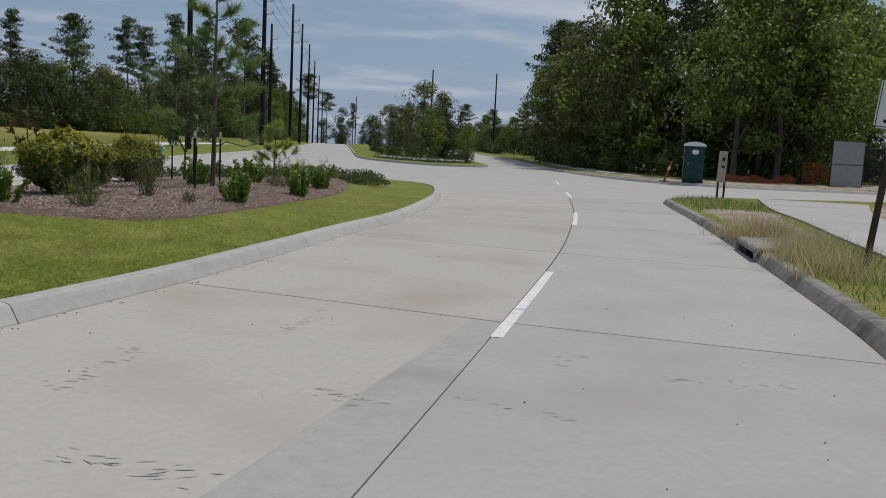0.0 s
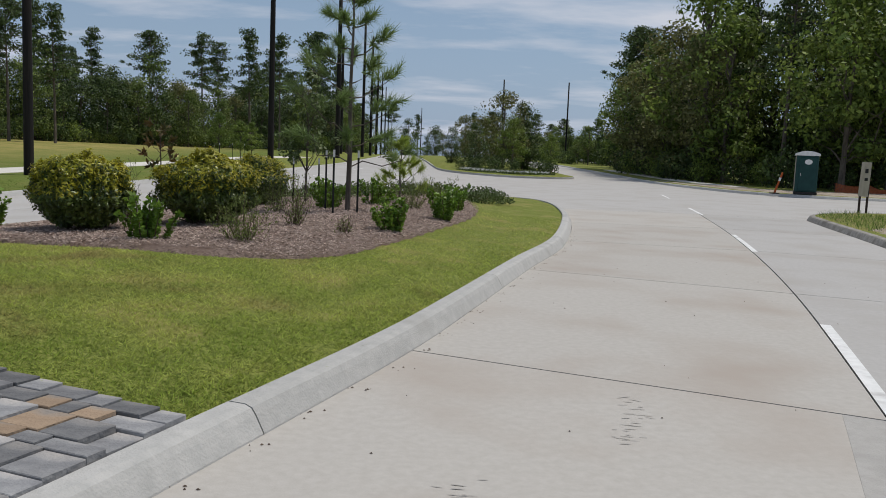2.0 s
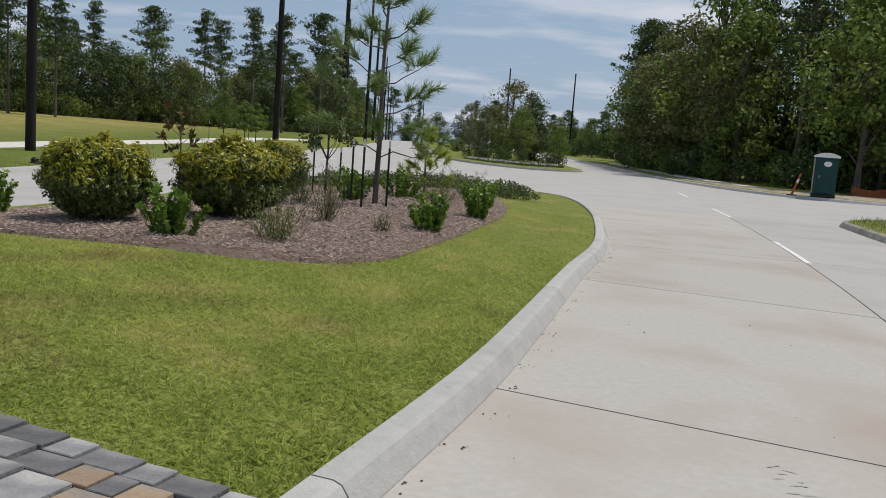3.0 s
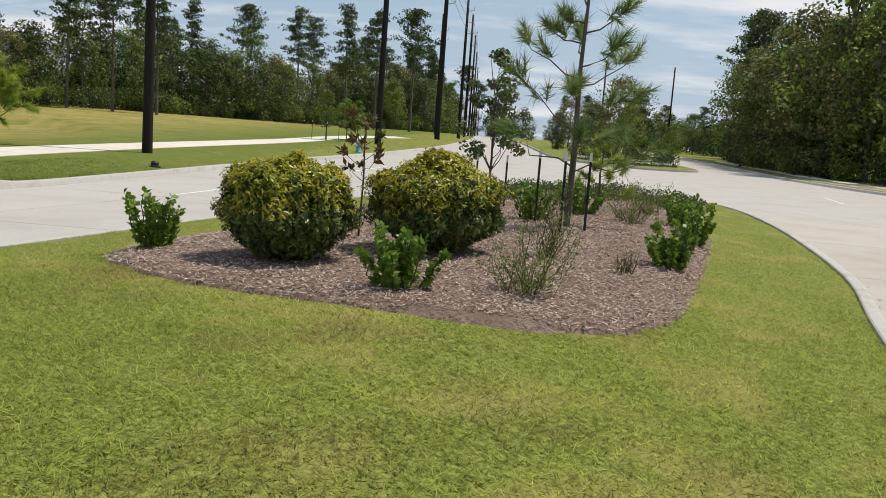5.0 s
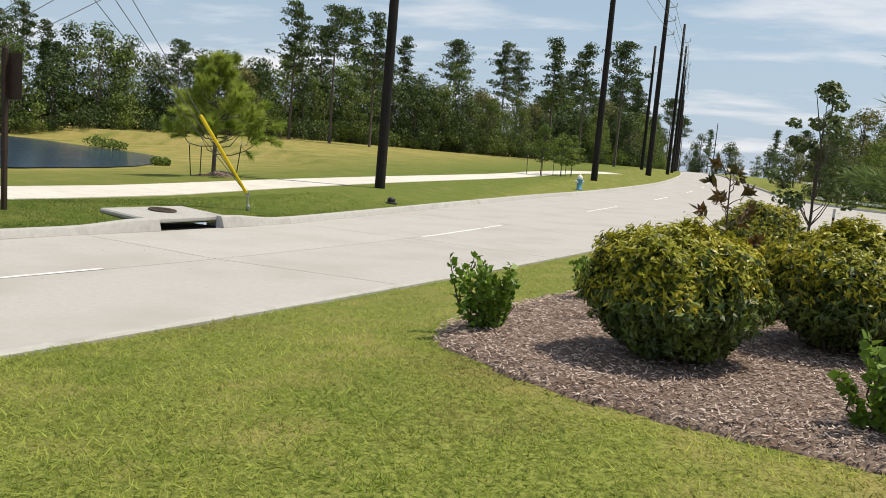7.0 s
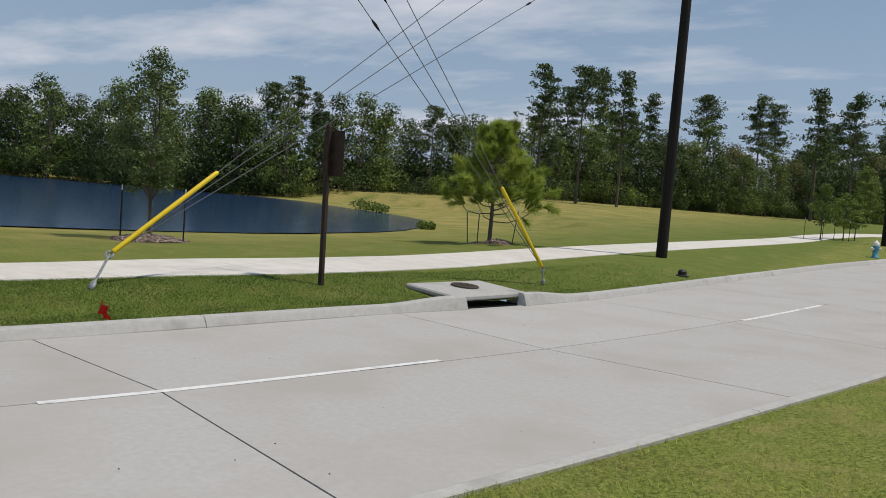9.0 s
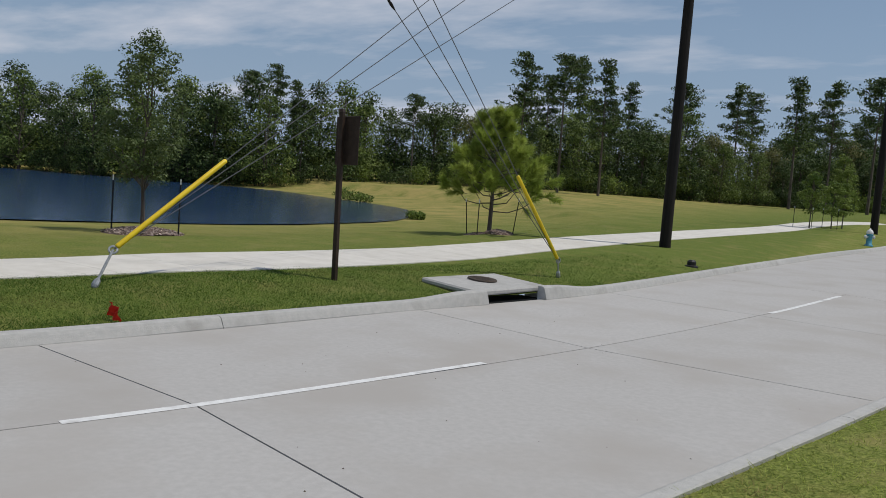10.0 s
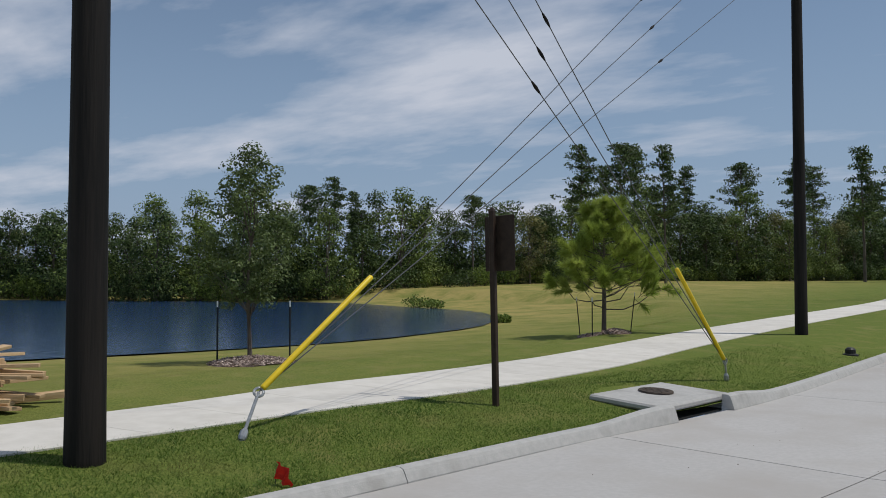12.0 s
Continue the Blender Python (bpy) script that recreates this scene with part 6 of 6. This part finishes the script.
def court():
    top = thing("basketball_hoop", 43.6, 42.7, zg(43.6, 42.7), "basketball hoop with a white framed clear backboard", "basketball hoop", rz=-40)
    bm = bmesh.new()
    tube(bm, [(0, 0.9, -0.1), (0, 0.9, 2.9), (0, 0.4, 3.35), (0, 0.06, 3.4)], [0.08, 0.075, 0.06, 0.05], 10)
    part("post", bm, M["steel_dark"], top)
    for sx, sz, w, h in ((0, 3.95, 1.9, 0.09), (0, 2.9, 1.9, 0.09), (-0.92, 3.42, 0.09, 1.1), (0.92, 3.42, 0.09, 1.1), (0, 3.5, 0.6, 0.06), (0, 3.1, 0.6, 0.06), (-0.28, 3.3, 0.06, 0.4), (0.28, 3.3, 0.06, 0.4)):
        bm = bmesh.new()
        box(bm, w, 0.04, h, pose(sx, 0, sz), 0.006)
        part("backboard_frame", bm, M["white"], top)
    bm = bmesh.new()
    for k in range(16):
        a0, a1 = 2 * math.pi * k / 16, 2 * math.pi * (k + 1) / 16
        tube(bm, [(0.23 * math.cos(a0), -0.4 + 0.23 * math.sin(a0), 3.05), (0.23 * math.cos(a1), -0.4 + 0.23 * math.sin(a1), 3.05)], [0.012, 0.012], 5)
    part("rim", bm, M["orange"], top, "orange rim")
    top = thing("shade_shelter", 52, 55, zg(52, 55), "flat grey roofed shade shelter on thick columns", "shelter", rz=-38)
    bm = bmesh.new()
    box(bm, 12, 4, 0.32, pose(0, 0, 3.35), 0.03)
    part("roof", bm, M["greypaint"], top)
    for u in (-3.4, 3.6):
        bm = bmesh.new()
        box(bm, 0.75, 0.75, 3.4, pose(u, 0, 1.6), 0.03)
        part("column", bm, M["greypaint"], top)


court()


def debris_pile(x, y):
    rng = np.random.default_rng(21)
    top = thing("debris_heap", x, y, zg(x, y) + 0.1, "heap of splintered lumber and scrap on bare dirt", "debris heap")
    for i in range(46):
        bm = bmesh.new()
        L = rng.uniform(0.4, 1.5)
        box(bm, L, rng.uniform(0.05, 0.2), rng.uniform(0.02, 0.07), Matrix(), 0.004)
        r = rng.uniform(0, 1.5)
        a = rng.uniform(0, 6.28)
        ob = part("plank", bm, M["lumber"] if i % 6 else M["orange"] if i % 12 else M["asphalt_black"], top)
        ob.matrix_local = pose(r * math.cos(a), r * math.sin(a) * 0.7, max(0.08, 0.75 * (1 - r / 1.6) * rng.uniform(0.3, 1)), rng.uniform(-40, 40), rng.uniform(-50, 50), rng.uniform(0, 360))


debris_pile(21.6, 16.8)


# ---- pavers, weeds, lawn ----
M["paver"] = mat("grey_pavers", (0.16, 0.16, 0.165), (0.27, 0.27, 0.268), 5, 0.85, 0.4, 40, c3=(0.33, 0.31, 0.29), scale3=2.0, vary=0.5)
M["paver_tan"] = mat("tan_pavers", (0.30, 0.215, 0.145), (0.38, 0.28, 0.19), 5, 0.85, 0.4, 40, c3=(0.26, 0.23, 0.20), scale3=2.5, vary=0.2)
M["sand"] = mat("joint_sand", (0.05, 0.045, 0.04), (0.09, 0.08, 0.07), 20, 0.95)


def build_pavers():
    o, u, v = np.array([-1.03, -2.26]), np.array([-0.905, 0.425]), np.array([-0.425, -0.905])
    L, W = 8.6, 3.4
    c = [o + u * a + v * b for a, b in ((-2.0, 0.0), (L, 0.0), (L, W), (-2.0, W))]
    lim = offset_loop(ISLAND1, -0.19)
    gx = np.array([o + u * a + v * b for a in np.arange(-2, L, 0.4) for b in np.arange(0.2, W, 0.4)])
    xy, fs = fill([c, lim], gx, lambda q: inside(lim, q) & inside(np.array(c), q))
    base = link("paver_crossing", np.c_[xy, ground_z(xy) + 0.008], fs, M["sand"])
    tagged(base, "crossing of grey and tan concrete pavers through the lawn", "pavers", kind="structure")
    sa = np.linspace(-2, 2, 401)

    def first(b):
        ok = inside(lim, np.array([o + u * a + v * b for a in sa]))
        return sa[np.argmax(ok)]
    rng = np.random.default_rng(2)
    shapes = {}
    rest_v, rest_f = [], []
    b, row, count = 0.0, 0, 0
    spans = []
    while b < W:
        h = 0.16 if row == 0 else (0.24, 0.16, 0.24, 0.12)[row % 4]
        a = first(b + h / 2) + 0.01
        while a < L:
            w = (0.16, 0.24)[len(spans) % 2] if row == 0 else float(rng.choice([0.12, 0.16, 0.24, 0.24, 0.3]))
            spans.append((a, b, w, h))
            a += w
        b += h
        row += 1
    ang = math.degrees(math.atan2(u[1], u[0]))
    cen = np.array([o + u * (a + w / 2) + v * (b + h / 2) for a, b, w, h in spans])
    keep = inside(lim, cen)
    zc = z_fast(cen)
    for (a, b, w, h), p, z, ok in zip(spans, cen, zc, keep):
        if not ok:
            continue
        tan = rng.uniform() < 0.27 and b > 0.1
        rot = pose(p[0], p[1], z + 0.0 + rng.uniform(-0.002, 0.002), rng.uniform(-0.4, 0.4), rng.uniform(-0.4, 0.4), ang)
        key = (w, h, tan)
        if key not in shapes:
            bm = bmesh.new()
            box(bm, w - 0.006, h - 0.006, 0.05, Matrix(), 0.004)
            me = bpy.data.meshes.new("paver")
            bm.to_mesh(me)
            bm.free()
            me.materials.append(M["paver_tan" if tan else "paver"])
            shapes[key] = me
        if a < 3.4 and b < 2.2 and count < 290:
            ob = new("paver", shapes[key])
            ob.parent = base
            ob.matrix_local = rot
            count += 1
        else:
            me = shapes[key]
            k = len(rest_v)
            rest_v += [tuple(rot @ q.co) for q in me.vertices]
            rest_f += [tuple(i + k for i in q.vertices) for q in me.polygons]
    ob = link("far_pavers", rest_v, rest_f, M["paver"], base)
    tagged(ob, kind="stuff")
    return np.array(c)


PAVE = build_pavers()

M["blade"] = mat("grass_blades", (0.265, 0.345, 0.06), (0.47, 0.50, 0.13), 1.2, 0.7, vary=0.5, trans=0.6, island=True, c3=(0.34, 0.28, 0.11), scale3=0.8, c3lo=0.54, c3hi=0.7)
M["blade_verge"] = mat("verge_grass_blades", (0.062, 0.125, 0.018), (0.135, 0.205, 0.036), 1.2, 0.7, vary=0.4, trans=0.5, island=True, c3=(0.24, 0.215, 0.075), scale3=0.7, c3lo=0.56, c3hi=0.8)
M["blade_green"] = mat("green_weed_blades", (0.06, 0.13, 0.018), (0.12, 0.20, 0.036), 1.2, 0.7, vary=0.35, trans=0.45, island=True)
M["straw"] = mat("dry_straw", (0.42, 0.34, 0.18), (0.60, 0.51, 0.30), 2, 0.85, vary=0.3, trans=0.45, island=True)


def blades(name, label, xy, h0, h1, w, material, lean=0.5, seed=3, cat="grass"):
    rng = np.random.default_rng(seed)
    n = len(xy)
    z = z_fast(xy) - 0.005
    a = rng.uniform(0, 6.283, n)
    h = rng.uniform(h0, h1, n)
    k = rng.normal(size=(n, 2)) * lean * h[:, None]
    s = np.stack([np.cos(a), np.sin(a)], 1) * w * rng.uniform(0.6, 1.3, (n, 1))
    v = np.stack([np.c_[xy - s, z], np.c_[xy + s, z], np.c_[xy + k, z + h]], 1).reshape(-1, 3)
    tagged(fast_mesh(name, v, np.arange(3 * n).reshape(n, 3), material), label, cat, kind="stuff")


def scatter(n, x0, x1, y0, y1, seed):
    return np.random.default_rng(seed).uniform((x0, y0), (x1, y1), (n, 2))


i1b = offset_loop(ISLAND1, -0.17)
xy = scatter(1300000, -10.6, 4.6, -4.2, 13, 1)
tuft = np.sin(xy[:, 0] * 31 + 3 * np.sin(xy[:, 1] * 13)) * np.sin(xy[:, 1] * 37 + 3 * np.sin(xy[:, 0] * 11))
dn = np.random.default_rng(8).uniform(size=len(xy)) < np.clip(1.1 - (xy[:, 1] + 2) / 9, 0.10, 1) * np.clip(0.7 + 0.4 * tuft, 0.3, 1)
xy = xy[dn]
xy = xy[inside(i1b, xy)]
xy = xy[~inside(BED, xy) & ~inside(PAVE, xy)]
blades("grass_lawn", "short mown green lawn grass on the median", xy, 0.014, 0.042, 0.0052, M["blade"], 1.3)
xy = scatter(700000, -22, -9, 2, 26, 2)
d = edge_dist(lk, xy, closed=False)
left_of = xy[:, 0] < np.interp(xy[:, 1], _lky, _lkx)
xy = xy[left_of & (d > 0.2) & (d < 2.6 + np.random.default_rng(3).uniform(0, 0.4, len(xy)))]
xy = xy[np.random.default_rng(6).uniform(size=len(xy)) < np.clip((26 - xy[:, 1]) / 18, 0, 1)]
xy = xy[np.hypot(xy[:, 0] + 14.6, xy[:, 1] - 14.4) > 1.25]
blades("grass_verge", "short dark green grass on the verge", xy, 0.015, 0.045, 0.0055, M["blade_verge"], 0.9, seed=5)
xy = scatter(60000, 3, 15, -9, 21, 4)
rk = smooth_line(RIGHT_KERB + RIGHT_CORNER, 0.8)
d = edge_dist(rk, xy, closed=False)
xr = np.interp(xy[:, 1], np.array(RIGHT_KERB)[:, 1], np.array(RIGHT_KERB)[:, 0])
near_path = np.interp(xy[:, 1], [-14, -6, -0.2, 5, 10, 14.6, 20.6], [4.2, 6.6, 8.3, 10.2, 12.2, 13.9, 16.6])
ok = ~inside(CORRIDOR, xy) & (xy[:, 0] > xr) & (d > 0.2) & (xy[:, 0] < near_path - 0.1) & (np.hypot(xy[:, 0] - 8.2, xy[:, 1] - 4.1) > 0.9)
xy = xy[ok]
soil = np.clip(np.minimum((xy[:, 1] - 5.4) / 1.5, (13.4 - xy[:, 1]) / 1.5), 0, 0.93)
xy = xy[np.random.default_rng(17).uniform(size=len(xy)) > soil]
blades("weedy_grass", "tall unmown weedy grass on the verge", xy[::2], 0.06, 0.22, 0.006, M["blade_green"], 0.45, 6)
blades("dry_weeds", "short dry brown weeds among the grass on the verge", xy[1::3], 0.05, 0.14, 0.006, M["straw"], 0.6, 16)
g = np.random.default_rng(15)
tuft = np.vstack([g.normal(size=(420, 2)) * 0.26 + p for p in ((8.0, 2.6), (8.15, 3.0), (8.6, 5.7), (8.9, 5.3), (7.4, 0.9), (9.0, 5.9), (7.8, 2.2), (8.9, 4.9))])
blades("dry_grass", "clumps of tall dry straw coloured grass by the kerb", tuft, 0.2, 0.5, 0.005, M["straw"], 0.35, 7)


# ---- marks and litter on the road ----
M["mud"] = mat("dried_mud", (0.31, 0.295, 0.27), (0.37, 0.355, 0.33), 20, 0.95)


def tread_marks():
    rng = np.random.default_rng(31)
    vs, fs = [], []
    for (x0, y0, x1, y1, n) in ((1.15, -2.05, 1.44, -1.2, 26), (1.4, -3.57, 1.7, -3.8, 14), (2.2, -3.7, 2.8, -4.1, 9), (0.0, -3.6, 0.25, -2.6, 30), (0.3, -4.6, 1.0, -4.9, 24), (3.6, -3.2, 4.4, -3.4, 14), (3.0, -2.9, 3.3, -2.5, 8)):
        for i in range(n):
            t = i / n
            p = np.array([x0 + (x1 - x0) * t, y0 + (y1 - y0) * t]) + rng.normal(size=2) * 0.05
            a = rng.normal() * 0.25 - 0.2
            L, w = rng.uniform(0.015, 0.055), rng.uniform(0.002, 0.005)
            k = len(vs)
            for s, q in ((-1, -0.5), (-0.3, -1), (0.6, -0.8), (1, 0.3), (0.2, 1), (-0.7, 0.7)):
                r = p + np.array([math.cos(a), math.sin(a)]) * L * s + np.array([-math.sin(a), math.cos(a)]) * w * q
                vs.append((r[0], r[1], zr(*r) + 0.003))
            fs.append(tuple(range(k, k + 6)))
    tagged(link("tread_marks", vs, fs, M["mud"]), "faint dried mud tread marks on concrete", "stain", kind="stuff")


tread_marks()


def litter():
    rng = np.random.default_rng(41)
    vs, fs = [], []
    spots = [rng.uniform((-3, -7), (6, 8)) for i in range(110)]
    for c in (ISLAND1, ):
        t = c[(c[:, 0] > -1.2) & (c[:, 1] > -3) & (c[:, 1] < 12) & (c[:, 0] > -1.5)]
        spots += [p + rng.normal(size=2) * 0.05 + (0.1, -0.03) for p in t for k in range(5)]
    spots += [rng.uniform((-15, 2), (-8, 14)) for i in range(50)]
    P = np.array(spots)
    P = P[inside(CORRIDOR, P) & ~inside(ISLAND1, P)]
    Z = road_z(P)
    for p, z in zip(P, Z):
        r = rng.uniform(0.003, 0.010)
        k = len(vs)
        a = rng.uniform(0, 6.28)
        for i in range(5):
            b = a + i * 1.2566
            vs.append((p[0] + r * math.cos(b) * rng.uniform(0.6, 1.5), p[1] + r * math.sin(b) * rng.uniform(0.5, 1), z + 0.003))
        vs.append((p[0], p[1], z + 0.006 + r * 0.4))
        for i in range(5):
            fs.append((k + i, k + (i + 1) % 5, k + 5))
    tagged(link("leaf_litter", vs, fs, M["twig"]), "small dry leaf fragments and grit on the concrete", "litter", kind="stuff")


litter()


# ---- white flowers on the second median ----
def flower_bed():
    rng = np.random.default_rng(61)
    n = 420
    a = rng.uniform(0.35, 2.6, n)
    r = rng.uniform(0.80, 0.95, n)
    xy = np.stack([8.3 - 4.2 * r * np.cos(a), 61.5 - 4.6 * r * np.sin(a)], 1)
    c = np.c_[xy, ground_z(xy) + rng.uniform(0.12, 0.24, n)]
    v, f = leaf_quads(rng, c, 0.09, 0.8, 0.6)
    tagged(fast_mesh("white_flowers", v, f, M["white"]), "low bed of small white flowers on the second median", "flowers", kind="stuff")
    n = 5000
    a, r = rng.uniform(0.2, 2.9, n), rng.uniform(0.55, 0.97, n)
    xy = np.stack([8.3 - 4.2 * r * np.cos(a), 61.5 - 4.6 * r * np.sin(a)], 1)
    c = np.c_[xy, ground_z(xy) + rng.uniform(0.0, 0.28, n) * (1.2 - r)]
    v, f = leaf_quads(rng, c, 0.16, 0.6, 0.5)
    tagged(fast_mesh("flower_foliage", v, f, M["leaf_oak"]), "low green foliage round the flowers on the median", "flowers", kind="stuff")


flower_bed()
